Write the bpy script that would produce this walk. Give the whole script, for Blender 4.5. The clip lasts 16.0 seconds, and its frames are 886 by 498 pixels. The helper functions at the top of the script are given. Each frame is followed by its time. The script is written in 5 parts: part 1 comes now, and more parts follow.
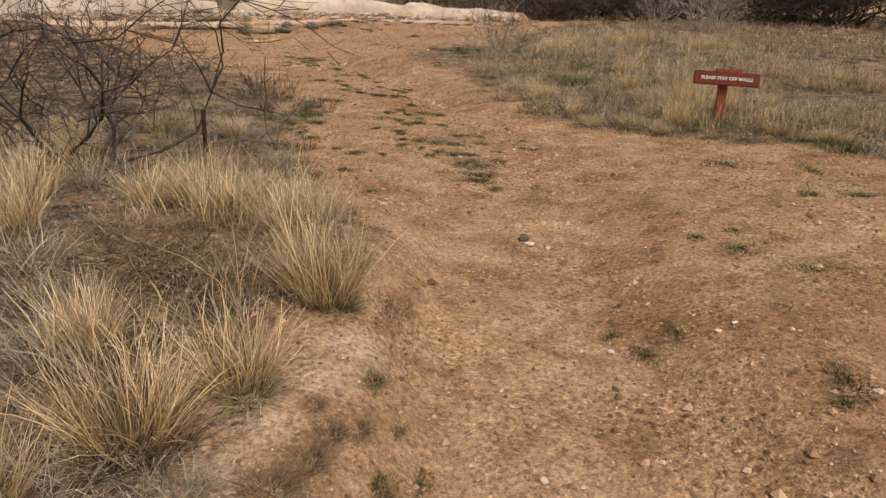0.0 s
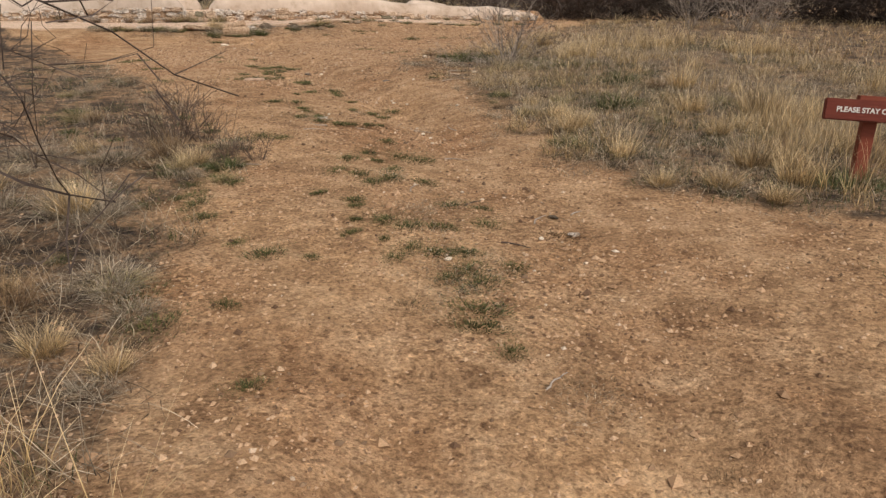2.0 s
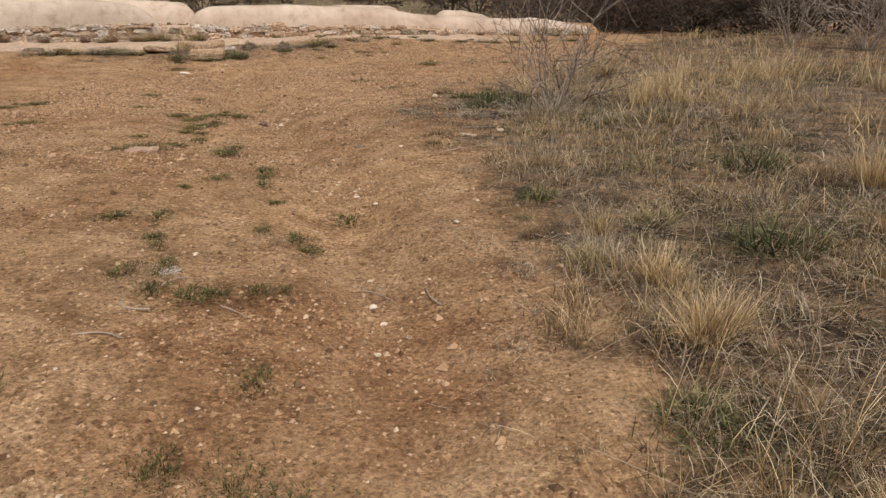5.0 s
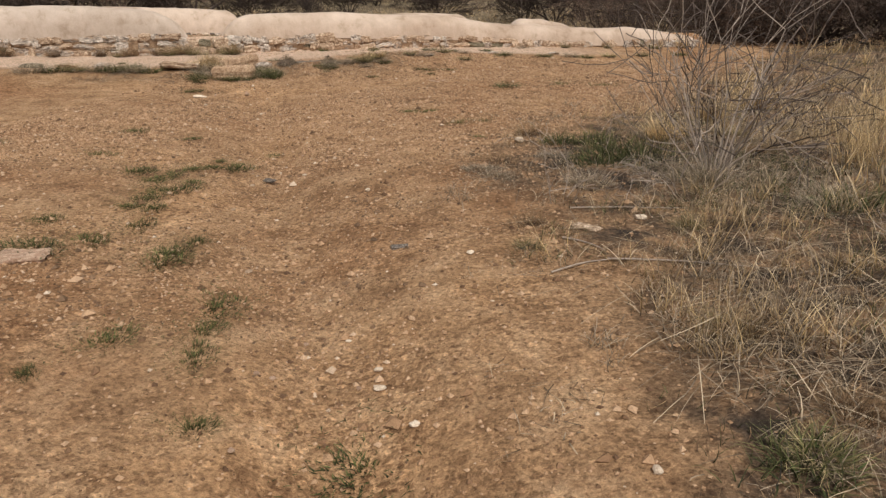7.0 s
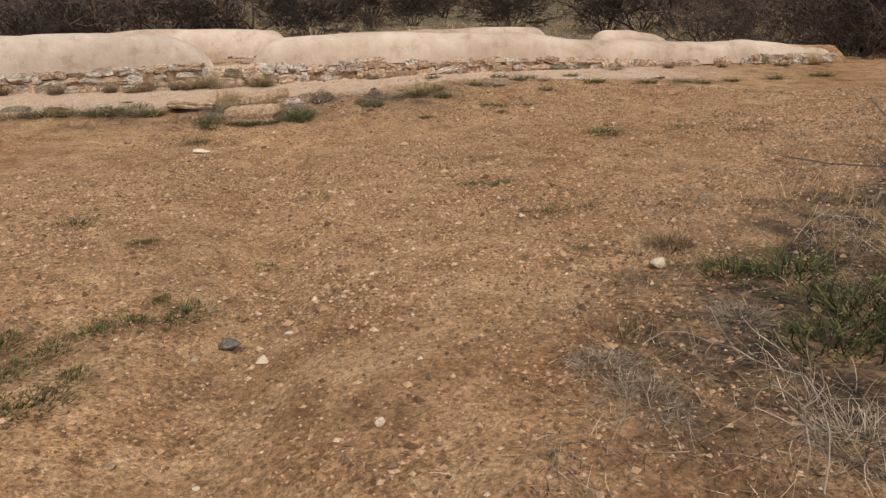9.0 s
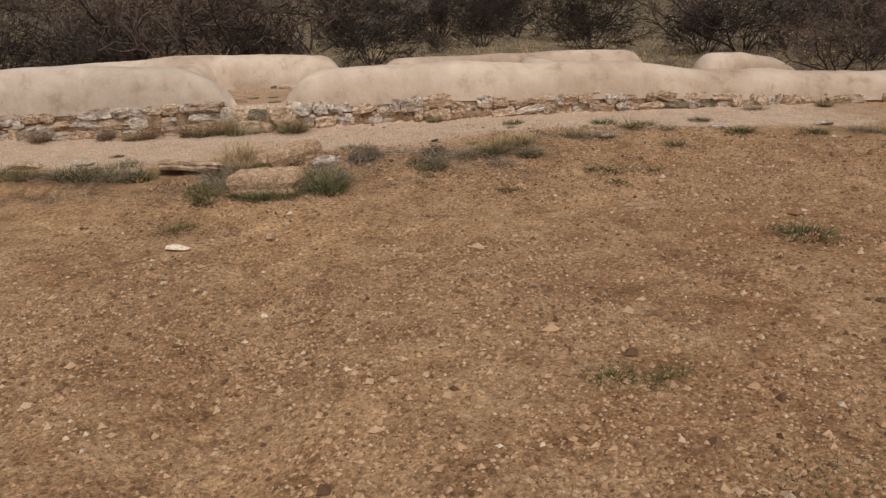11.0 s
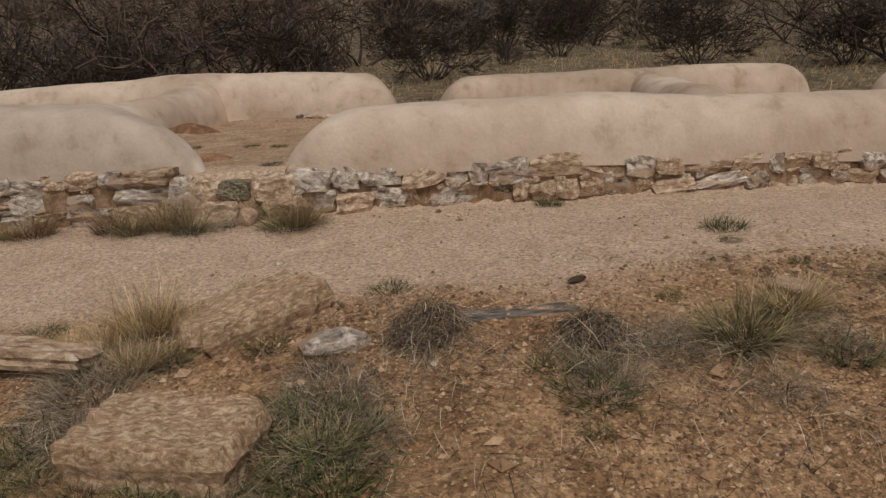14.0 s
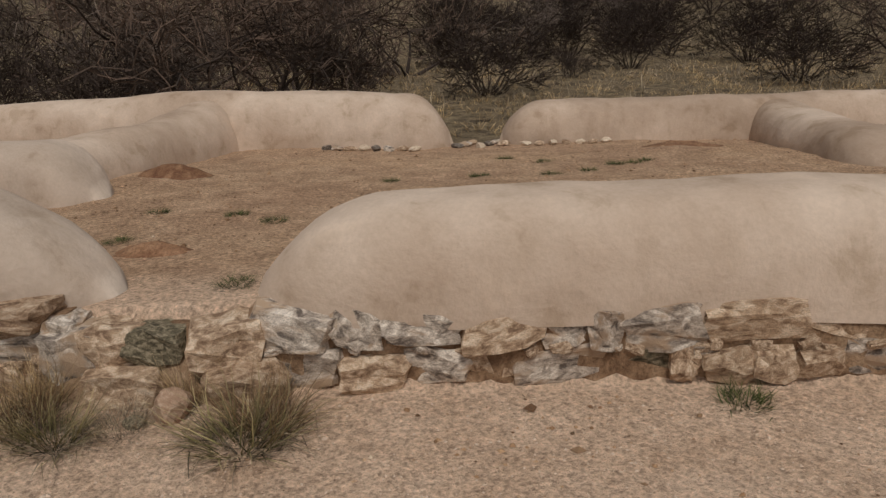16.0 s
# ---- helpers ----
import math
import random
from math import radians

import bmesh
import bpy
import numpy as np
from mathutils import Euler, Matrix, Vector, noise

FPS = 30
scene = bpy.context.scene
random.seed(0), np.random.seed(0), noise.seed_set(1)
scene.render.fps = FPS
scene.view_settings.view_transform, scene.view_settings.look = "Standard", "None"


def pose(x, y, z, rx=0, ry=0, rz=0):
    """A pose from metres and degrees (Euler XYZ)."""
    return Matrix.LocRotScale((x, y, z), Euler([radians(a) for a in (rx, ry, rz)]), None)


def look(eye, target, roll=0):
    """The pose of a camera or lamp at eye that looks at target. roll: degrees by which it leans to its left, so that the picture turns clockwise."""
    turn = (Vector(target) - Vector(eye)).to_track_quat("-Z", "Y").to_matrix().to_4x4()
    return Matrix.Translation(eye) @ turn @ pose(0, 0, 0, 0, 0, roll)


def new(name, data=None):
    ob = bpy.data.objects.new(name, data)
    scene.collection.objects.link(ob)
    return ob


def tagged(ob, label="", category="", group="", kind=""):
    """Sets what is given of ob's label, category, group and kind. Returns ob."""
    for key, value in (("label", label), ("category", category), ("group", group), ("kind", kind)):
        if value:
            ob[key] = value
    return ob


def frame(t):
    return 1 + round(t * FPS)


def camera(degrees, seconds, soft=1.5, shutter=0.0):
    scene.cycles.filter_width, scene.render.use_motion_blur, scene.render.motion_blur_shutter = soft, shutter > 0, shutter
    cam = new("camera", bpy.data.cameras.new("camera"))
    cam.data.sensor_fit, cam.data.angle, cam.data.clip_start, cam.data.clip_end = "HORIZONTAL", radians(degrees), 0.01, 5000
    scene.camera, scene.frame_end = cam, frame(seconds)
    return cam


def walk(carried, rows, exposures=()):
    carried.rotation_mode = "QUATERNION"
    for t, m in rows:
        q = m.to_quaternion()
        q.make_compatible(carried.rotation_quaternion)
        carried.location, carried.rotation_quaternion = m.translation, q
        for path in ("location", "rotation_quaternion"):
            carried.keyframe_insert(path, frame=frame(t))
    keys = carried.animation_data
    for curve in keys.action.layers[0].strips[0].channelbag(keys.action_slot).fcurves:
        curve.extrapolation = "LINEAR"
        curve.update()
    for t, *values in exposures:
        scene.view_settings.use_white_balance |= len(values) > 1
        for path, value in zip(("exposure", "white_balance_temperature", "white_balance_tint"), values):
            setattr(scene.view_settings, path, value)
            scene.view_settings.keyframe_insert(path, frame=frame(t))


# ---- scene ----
cam = camera(65.8, 16.0, 1.4)
METRES, EYE, TILT, LEAN, TURN = 23.4, 1.5, 0.0, 0.0, 0.0
ROWS = [
    (0.0, 0.0, 0.0, 0.0, -0.03, -21.97, 0.08),
    (0.5, 0.0065, 0.0326, -0.0029, 0.02, -21.75, -0.11),
    (1.0, 0.0063, 0.0695, -0.0052, 0.49, -21.82, 0.04),
    (1.5, 0.0101, 0.0999, -0.005, 0.82, -21.92, 0.06),
    (2.0, 0.0084, 0.1314, -0.0078, 0.73, -22.01, 0.36),
    (2.5, 0.0143, 0.1676, -0.0098, 0.86, -22.0, 0.28),
    (3.0, 0.0205, 0.1993, -0.0094, 0.81, -22.09, 0.43),
    (5.5, 0.0229, 0.3498, -0.0091, 6.07, -21.3, 0.79),
    (6.0, 0.0164, 0.3816, -0.0112, 7.61, -21.12, 0.77),
    (6.5, 0.0087, 0.4128, -0.014, 8.62, -21.02, 1.06),
    (7.0, 0.0029, 0.4496, -0.016, 9.86, -20.68, 1.19),
    (7.5, -0.0001, 0.4805, -0.0148, 10.79, -20.4, 1.6),
    (8.0, -0.0058, 0.5148, -0.0141, 12.28, -20.3, 2.13),
    (8.5, -0.009, 0.5426, -0.0121, 13.98, -19.96, 2.32),
    (9.0, -0.0215, 0.5693, -0.0129, 15.34, -19.86, 2.77),
    (9.5, -0.0288, 0.5996, -0.0114, 16.94, -19.42, 2.85),
    (12.0, -0.0969, 0.7377, -0.0102, 22.42, -17.84, 3.88),
    (12.5, -0.113, 0.7646, -0.0117, 23.34, -17.77, 4.12),
    (13.0, -0.1246, 0.7957, -0.0114, 24.24, -17.65, 3.99),
    (13.5, -0.1368, 0.8209, -0.0112, 24.49, -17.51, 3.84),
    (14.0, -0.149, 0.8502, -0.0106, 25.1, -17.39, 3.72),
    (14.5, -0.1582, 0.8742, -0.0073, 25.58, -17.23, 3.58),
    (15.0, -0.1742, 0.9001, -0.006, 26.42, -17.31, 3.48),
    (15.5, -0.1864, 0.9246, -0.0057, 27.69, -17.16, 3.19),
    (16.0, -0.203, 0.9442, -0.0053, 29.17, -16.92, 2.94),
]
walk(cam, [(t, pose(0, 0, EYE, TILT, LEAN, TURN) @ pose(METRES * x, METRES * y, METRES * z, 90 + pitch, roll, yaw)) for t, x, y, z, yaw, pitch, roll in ROWS],
     [(0.0, 0.2), (7.0, 0.1), (9.5, 0.02), (12.4, -0.43), (16.0, -0.64)])

# ---------------------------------------------------------------- world and light
SUN_ELEV, SUN_TURN = 58.0, 140.0
world = bpy.data.worlds.new("world")
scene.world = world
world.use_nodes = True
wn = world.node_tree
sky = wn.nodes.new("ShaderNodeTexSky")
sky.sky_type, sky.sun_disc = "NISHITA", False
sky.sun_elevation, sky.sun_rotation = radians(SUN_ELEV), radians(SUN_TURN)
sky.dust_density = 3.0
cloud = wn.nodes.new("ShaderNodeHueSaturation")
cloud.inputs["Saturation"].default_value = 0.30
wn.links.new(sky.outputs[0], cloud.inputs["Color"])
wn.links.new(cloud.outputs[0], wn.nodes["Background"].inputs["Color"])
wn.nodes["Background"].inputs["Strength"].default_value = 0.105
sun = new("sun", bpy.data.lights.new("sun", "SUN"))
sun.data.energy, sun.data.angle, sun.data.color = 2.0, radians(11), (1.0, 0.95, 0.88)
ang = radians(SUN_TURN)
sun.matrix_world = look((0, 0, 30), (-math.sin(ang) * 30 / math.tan(radians(SUN_ELEV)), -math.cos(ang) * 30 / math.tan(radians(SUN_ELEV)), 0))


# ---------------------------------------------------------------- materials
def ramp(nt, stops):
    n = nt.nodes.new("ShaderNodeValToRGB")
    while len(n.color_ramp.elements) < len(stops):
        n.color_ramp.elements.new(0.5)
    for e, (p, c) in zip(n.color_ramp.elements, stops):
        e.position, e.color = p, (*c, 1)
    return n


def noise_tex(nt, coord, scale, detail=4, rough=0.6, distort=0.0):
    n = nt.nodes.new("ShaderNodeTexNoise")
    n.inputs["Scale"].default_value, n.inputs["Detail"].default_value = scale, detail
    n.inputs["Roughness"].default_value, n.inputs["Distortion"].default_value = rough, distort
    nt.links.new(coord, n.inputs["Vector"])
    return n


def mix(nt, fac, a, b, mode="MIX"):
    n = nt.nodes.new("ShaderNodeMix")
    n.data_type, n.blend_type = "RGBA", mode
    for sock, value in ((n.inputs[0], fac), (n.inputs[6], a), (n.inputs[7], b)):
        if isinstance(value, (int, float)):
            sock.default_value = value
        elif isinstance(value, tuple):
            sock.default_value = (*value, 1)
        else:
            nt.links.new(value, sock)
    return n.outputs[2]


def math_node(nt, op, a, b=0.0, clamp=False):
    n = nt.nodes.new("ShaderNodeMath")
    n.operation, n.use_clamp = op, clamp
    for sock, value in ((n.inputs[0], a), (n.inputs[1], b)):
        if isinstance(value, (int, float)):
            sock.default_value = value
        else:
            nt.links.new(value, sock)
    return n.outputs[0]


def start(name, rough=0.9):
    m = bpy.data.materials.new(name)
    m.use_nodes = True
    nt = m.node_tree
    b = nt.nodes["Principled BSDF"]
    b.inputs["Roughness"].default_value = rough
    b.inputs["Specular IOR Level"].default_value = 0.2
    return m, nt, b


def bump(nt, b, height, strength, dist):
    n = nt.nodes.new("ShaderNodeBump")
    n.inputs["Strength"].default_value, n.inputs["Distance"].default_value = strength, dist
    nt.links.new(height, n.inputs["Height"])
    nt.links.new(n.outputs[0], b.inputs["Normal"])
    return n


def rocky(name, dark, mid, light, scale=6.0, patch=None, grain=0.75, relief=0.5):
    """Broken stone: mottled colour, streaks, rough relief; each stone its own shade."""
    m, nt, b = start(name, 0.85)
    co = nt.nodes.new("ShaderNodeTexCoord").outputs["Object"]
    info = nt.nodes.new("ShaderNodeObjectInfo")
    off = nt.nodes.new("ShaderNodeVectorMath")
    off.operation = "ADD"
    nt.links.new(co, off.inputs[0])
    nt.links.new(info.outputs["Location"], off.inputs[1])
    v = off.outputs[0]
    big, fine = noise_tex(nt, v, scale, 5, 0.65, 0.6), noise_tex(nt, v, scale * 9, 4, 0.7)
    c = ramp(nt, ((0.36, dark), (0.5, mid), (0.62, light)))
    nt.links.new(big.outputs[0], c.inputs[0])
    g = ramp(nt, ((0.34, (0.5, 0.47, 0.44)), (0.5, (1.0, 0.98, 0.96)), (0.66, (1.25, 1.22, 1.18))))
    nt.links.new(fine.outputs[0], g.inputs[0])
    col = mix(nt, grain, c.outputs[0], g.outputs[0], "MULTIPLY")
    if patch:
        p = noise_tex(nt, v, scale * 0.5, 3)
        f = ramp(nt, ((0.5, (0, 0, 0)), (0.62, (1, 1, 1))))
        nt.links.new(p.outputs[0], f.inputs[0])
        col = mix(nt, f.outputs[0], col, patch)
    shade = ramp(nt, ((0.0, (0.78, 0.72, 0.66)), (0.5, (1, 0.96, 0.9)), (1.0, (1.18, 1.16, 1.12))))
    nt.links.new(info.outputs["Random"], shade.inputs[0])
    nt.links.new(mix(nt, 0.8, col, shade.outputs[0], "MULTIPLY"), b.inputs["Base Color"])
    bump(nt, b, math_node(nt, "ADD", big.outputs[0], math_node(nt, "MULTIPLY", fine.outputs[0], 0.4)), relief, 0.03)
    return m


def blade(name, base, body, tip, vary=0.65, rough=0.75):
    """Grass: colour from the foot to the tip along each blade, the foot darkened to paint in the shade low in a clump,
    and a shade of its own for each blade.
    """
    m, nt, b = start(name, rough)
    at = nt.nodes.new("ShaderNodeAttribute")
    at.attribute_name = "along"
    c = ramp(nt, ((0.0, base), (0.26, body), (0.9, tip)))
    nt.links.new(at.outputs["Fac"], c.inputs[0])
    geo = nt.nodes.new("ShaderNodeNewGeometry")
    k = ramp(nt, ((0.0, (1 - vary, 1 - vary, 1 - vary)), (0.4, (0.8, 0.77, 0.74)), (0.7, (1, 0.97, 0.93)), (1.0, (1 + vary, 1 + vary, 1 + vary * 0.9))))
    nt.links.new(geo.outputs["Random Per Island"], k.inputs[0])
    info = nt.nodes.new("ShaderNodeObjectInfo")
    o = ramp(nt, ((0.0, (0.8, 0.78, 0.76)), (1.0, (1.15, 1.12, 1.08))))
    nt.links.new(info.outputs["Random"], o.inputs[0])
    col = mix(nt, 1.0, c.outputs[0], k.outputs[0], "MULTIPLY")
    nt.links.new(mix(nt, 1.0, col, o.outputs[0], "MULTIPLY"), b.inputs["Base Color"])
    return m


def ground_material():
    m, nt, b = start("sandy_ground", 0.95)
    geo = nt.nodes.new("ShaderNodeNewGeometry").outputs["Position"]
    soil = nt.nodes.new("ShaderNodeAttribute")
    soil.attribute_name = "soil"
    sep = nt.nodes.new("ShaderNodeSeparateColor")
    nt.links.new(soil.outputs["Color"], sep.inputs[0])
    verge, plaza, back = sep.outputs[0], sep.outputs[1], sep.outputs[2]
    wide, mid = noise_tex(nt, geo, 0.55, 5, 0.6), noise_tex(nt, geo, 3.2, 6, 0.7, 0.4)
    grit = noise_tex(nt, geo, 42.0, 4, 0.75)
    sand = ramp(nt, ((0.34, (0.27, 0.155, 0.08)), (0.48, (0.42, 0.255, 0.135)), (0.66, (0.56, 0.365, 0.21))))
    nt.links.new(mid.outputs[0], sand.inputs[0])
    tone = ramp(nt, ((0.34, (0.84, 0.75, 0.69)), (0.5, (1, 1, 1)), (0.66, (1.14, 1.12, 1.08))))
    nt.links.new(wide.outputs[0], tone.inputs[0])
    col = mix(nt, 1.0, sand.outputs[0], tone.outputs[0], "MULTIPLY")
    pink = ramp(nt, ((0.3, (0.57, 0.395, 0.27)), (0.7, (0.74, 0.55, 0.405))))
    nt.links.new(mid.outputs[0], pink.inputs[0])
    col = mix(nt, plaza, col, pink.outputs[0])
    litter = ramp(nt, ((0.38, (0.05, 0.037, 0.027)), (0.49, (0.15, 0.10, 0.063)), (0.6, (0.35, 0.215, 0.118))))
    nt.links.new(mid.outputs[0], litter.inputs[0])
    col = mix(nt, verge, col, litter.outputs[0])
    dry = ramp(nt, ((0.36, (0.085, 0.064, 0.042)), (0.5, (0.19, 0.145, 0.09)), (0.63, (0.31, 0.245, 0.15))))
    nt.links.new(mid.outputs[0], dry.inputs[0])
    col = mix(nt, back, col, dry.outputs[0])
    # grains of gravel at two sizes, each its own shade, denser in drifts
    drift = ramp(nt, ((0.38, (0.35, 0.35, 0.35)), (0.62, (0.9, 0.9, 0.9))))
    nt.links.new(noise_tex(nt, geo, 1.3, 4, 0.6).outputs[0], drift.inputs[0])
    coarse = math_node(nt, "MULTIPLY", drift.outputs[0], math_node(nt, "SUBTRACT", 1.0, math_node(nt, "MULTIPLY", plaza, 0.6)))
    height = grit.outputs[0]
    for size, strong in ((38.0, 0.9), (95.0, 0.75)):
        cells = nt.nodes.new("ShaderNodeTexVoronoi")
        cells.inputs["Scale"].default_value = size
        nt.links.new(geo, cells.inputs["Vector"])
        bw = nt.nodes.new("ShaderNodeSeparateColor")
        nt.links.new(cells.outputs["Color"], bw.inputs[0])
        shade = ramp(nt, ((0.0, (0.42, 0.36, 0.33)), (0.22, (0.85, 0.82, 0.8)), (0.6, (1, 1, 1)), (0.9, (1.1, 1.09, 1.07)), (1.0, (1.45, 1.45, 1.45))))
        nt.links.new(bw.outputs[0], shade.inputs[0])
        col = mix(nt, math_node(nt, "MULTIPLY", coarse, strong), col, shade.outputs[0], "MULTIPLY")
        height = math_node(nt, "ADD", height, math_node(nt, "MULTIPLY", bw.outputs[1], 0.35 * 38 / size))
    gr = ramp(nt, ((0.34, (0.42, 0.39, 0.37)), (0.5, (1.02, 1.01, 1.0)), (0.66, (1.45, 1.45, 1.45))))
    nt.links.new(grit.outputs[0], gr.inputs[0])
    nt.links.new(mix(nt, 0.8, col, gr.outputs[0], "MULTIPLY"), b.inputs["Base Color"])
    bump(nt, b, math_node(nt, "ADD", height, mid.outputs[0]), 0.9, 0.026)
    return m


def plaster_material(name, shades):
    m, nt, b = start(name, 0.9)
    geo = nt.nodes.new("ShaderNodeNewGeometry").outputs["Position"]
    wide, mid, fine = noise_tex(nt, geo, 0.8, 3, 0.5), noise_tex(nt, geo, 3.6, 7, 0.62, 0.15), noise_tex(nt, geo, 45, 4, 0.65)
    c = ramp(nt, shades)
    nt.links.new(wide.outputs[0], c.inputs[0])
    st = ramp(nt, ((0.34, (0.74, 0.70, 0.64)), (0.43, (0.93, 0.915, 0.895)), (0.56, (1, 1, 1)), (0.68, (1.09, 1.09, 1.08))))
    nt.links.new(mid.outputs[0], st.inputs[0])
    col = mix(nt, 0.85, c.outputs[0], st.outputs[0], "MULTIPLY")
    # rain streaks and smears that run down the faces
    mp = nt.nodes.new("ShaderNodeMapping")
    mp.inputs["Scale"].default_value = (1.0, 1.0, 0.35)
    nt.links.new(geo, mp.inputs[0])
    run = ramp(nt, ((0.52, (1, 1, 1)), (0.66, (0.74, 0.70, 0.64))))
    nt.links.new(noise_tex(nt, mp.outputs[0], 6.5, 4, 0.6).outputs[0], run.inputs[0])
    col = mix(nt, 0.3, col, run.outputs[0], "MULTIPLY")
    g = ramp(nt, ((0.36, (0.95, 0.945, 0.94)), (0.64, (1.03, 1.03, 1.03))))
    nt.links.new(fine.outputs[0], g.inputs[0])
    nt.links.new(mix(nt, 1.0, col, g.outputs[0], "MULTIPLY"), b.inputs["Base Color"])
    bump(nt, b, math_node(nt, "ADD", mid.outputs[0], math_node(nt, "MULTIPLY", fine.outputs[0], 0.008)), 0.45, 0.06)
    return m


def painted_wood(name, col, worn):
    m, nt, b = start(name, 0.6)
    co = nt.nodes.new("ShaderNodeTexCoord").outputs["Object"]
    mp = nt.nodes.new("ShaderNodeMapping")
    mp.inputs["Scale"].default_value = (1.5, 12, 12)
    nt.links.new(co, mp.inputs[0])
    n = noise_tex(nt, mp.outputs[0], 5, 5, 0.65)
    c = ramp(nt, ((0.35, col), (0.62, tuple(k * 1.25 for k in col)), (0.75, worn)))
    nt.links.new(n.outputs[0], c.inputs[0])
    nt.links.new(c.outputs[0], b.inputs["Base Color"])
    bump(nt, b, n.outputs[0], 0.4, 0.004)
    return m


def bark(name, a, c2):
    m, nt, b = start(name, 0.9)
    geo = nt.nodes.new("ShaderNodeNewGeometry")
    n = noise_tex(nt, geo.outputs["Position"], 14, 4, 0.7)
    c = ramp(nt, ((0.3, a), (0.7, c2)))
    nt.links.new(n.outputs[0], c.inputs[0])
    k = ramp(nt, ((0.0, (0.7, 0.7, 0.7)), (1.0, (1.35, 1.32, 1.3))))
    nt.links.new(geo.outputs["Random Per Island"], k.inputs[0])
    nt.links.new(mix(nt, 1.0, c.outputs[0], k.outputs[0], "MULTIPLY"), b.inputs["Base Color"])
    return m


GROUND = ground_material()
PLASTER = plaster_material("mud_plaster", ((0.36, (0.44, 0.327, 0.242)), (0.5, (0.55, 0.42, 0.32)), (0.64, (0.66, 0.525, 0.415))))
NEW_PLASTER = plaster_material("fresh_mud_plaster", ((0.36, (0.52, 0.415, 0.33)), (0.5, (0.615, 0.50, 0.405)), (0.64, (0.70, 0.585, 0.485))))
STONE_GREY = rocky("grey_limestone", (0.14, 0.115, 0.10), (0.50, 0.435, 0.375), (0.82, 0.76, 0.69), 4, (0.44, 0.32, 0.225))
STONE_TAN = rocky("tan_stone", (0.21, 0.135, 0.09), (0.47, 0.34, 0.235), (0.68, 0.56, 0.44), 5)
STONE_PINK = rocky("pink_stone", (0.37, 0.235, 0.165), (0.47, 0.325, 0.235), (0.58, 0.44, 0.34), 7)
STONE_CRUST = rocky("crusted_sandstone", (0.27, 0.165, 0.10), (0.45, 0.305, 0.195), (0.66, 0.51, 0.37), 20, None, 0.95, 0.6)
STONE_DARK = rocky("dark_stone", (0.075, 0.062, 0.055), (0.17, 0.145, 0.125), (0.34, 0.295, 0.255), 7)
STONE_PALE = rocky("pale_stone", (0.50, 0.39, 0.29), (0.66, 0.55, 0.43), (0.78, 0.69, 0.57), 8, grain=0.35, relief=0.08)
STONE_MOSS = rocky("mossy_stone", (0.07, 0.06, 0.042), (0.18, 0.155, 0.105), (0.36, 0.31, 0.225), 9)
# mud colour deepened to carry the shadow that lies in the doorway
MUD = rocky("mud_mortar", (0.17, 0.105, 0.065), (0.29, 0.19, 0.12), (0.41, 0.295, 0.20), 9)
# first colour of each grass is near black: shade among the stems, painted in
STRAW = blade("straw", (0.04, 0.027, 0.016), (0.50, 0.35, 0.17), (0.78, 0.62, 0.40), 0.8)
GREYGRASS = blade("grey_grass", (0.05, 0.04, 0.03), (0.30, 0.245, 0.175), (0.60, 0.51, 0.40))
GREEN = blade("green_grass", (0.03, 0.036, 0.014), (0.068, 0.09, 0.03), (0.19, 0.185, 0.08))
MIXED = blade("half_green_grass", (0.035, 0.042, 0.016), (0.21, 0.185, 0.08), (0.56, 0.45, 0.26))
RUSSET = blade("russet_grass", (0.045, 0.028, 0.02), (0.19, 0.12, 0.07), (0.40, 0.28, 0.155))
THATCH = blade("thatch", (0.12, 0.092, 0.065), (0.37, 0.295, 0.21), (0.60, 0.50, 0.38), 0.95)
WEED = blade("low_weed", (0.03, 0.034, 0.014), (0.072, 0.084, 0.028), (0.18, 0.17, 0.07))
TWIG = bark("dark_twig", (0.045, 0.032, 0.026), (0.11, 0.08, 0.065))
TWIGFAR = bark("brush_twig", (0.034, 0.025, 0.02), (0.085, 0.061, 0.048))
TWIGMID = bark("grey_brush_twig", (0.08, 0.061, 0.05), (0.20, 0.155, 0.125))
TWIGRED = bark("reddish_brush_twig", (0.07, 0.046, 0.036), (0.18, 0.125, 0.09))
TWIGGREY = bark("grey_twig", (0.09, 0.07, 0.058), (0.20, 0.16, 0.135))
TWIGPALE = bark("pale_twig", (0.26, 0.21, 0.165), (0.46, 0.38, 0.31))
REDSOIL = rocky("red_soil", (0.17, 0.085, 0.05), (0.26, 0.145, 0.085), (0.35, 0.21, 0.13), 9)
REDPAINT = painted_wood("red_brown_paint", (0.13, 0.028, 0.016), (0.25, 0.10, 0.065))
REDPOST = painted_wood("red_brown_post", (0.20, 0.05, 0.027), (0.34, 0.16, 0.10))
LETTER = painted_wood("white_lettering", (0.62, 0.58, 0.52), (0.45, 0.36, 0.3))
IRON = rocky("rusty_iron", (0.03, 0.02, 0.016), (0.06, 0.035, 0.025), (0.11, 0.06, 0.04), 20)

# ---------------------------------------------------------------- the lie of the land
WA = radians(27.5)
UX, UY = math.cos(WA), math.sin(WA)
WX, WY = -5.76, 24.45


def to_wall(x, y):
    """Along the front wall, and behind its face."""
    return (x - WX) * UX + (y - WY) * UY, -(x - WX) * UY + (y - WY) * UX


def to_world(s, v):
    return WX + s * UX - v * UY, WY + s * UY + v * UX


def ease(a, b, x):
    t = min(1.0, max(0.0, (x - a) / (b - a)))
    return t * t * (3 - 2 * t)


def bell(x, y, cx, cy, r):
    return math.exp(-((x - cx) ** 2 + (y - cy) ** 2) / (r * r))


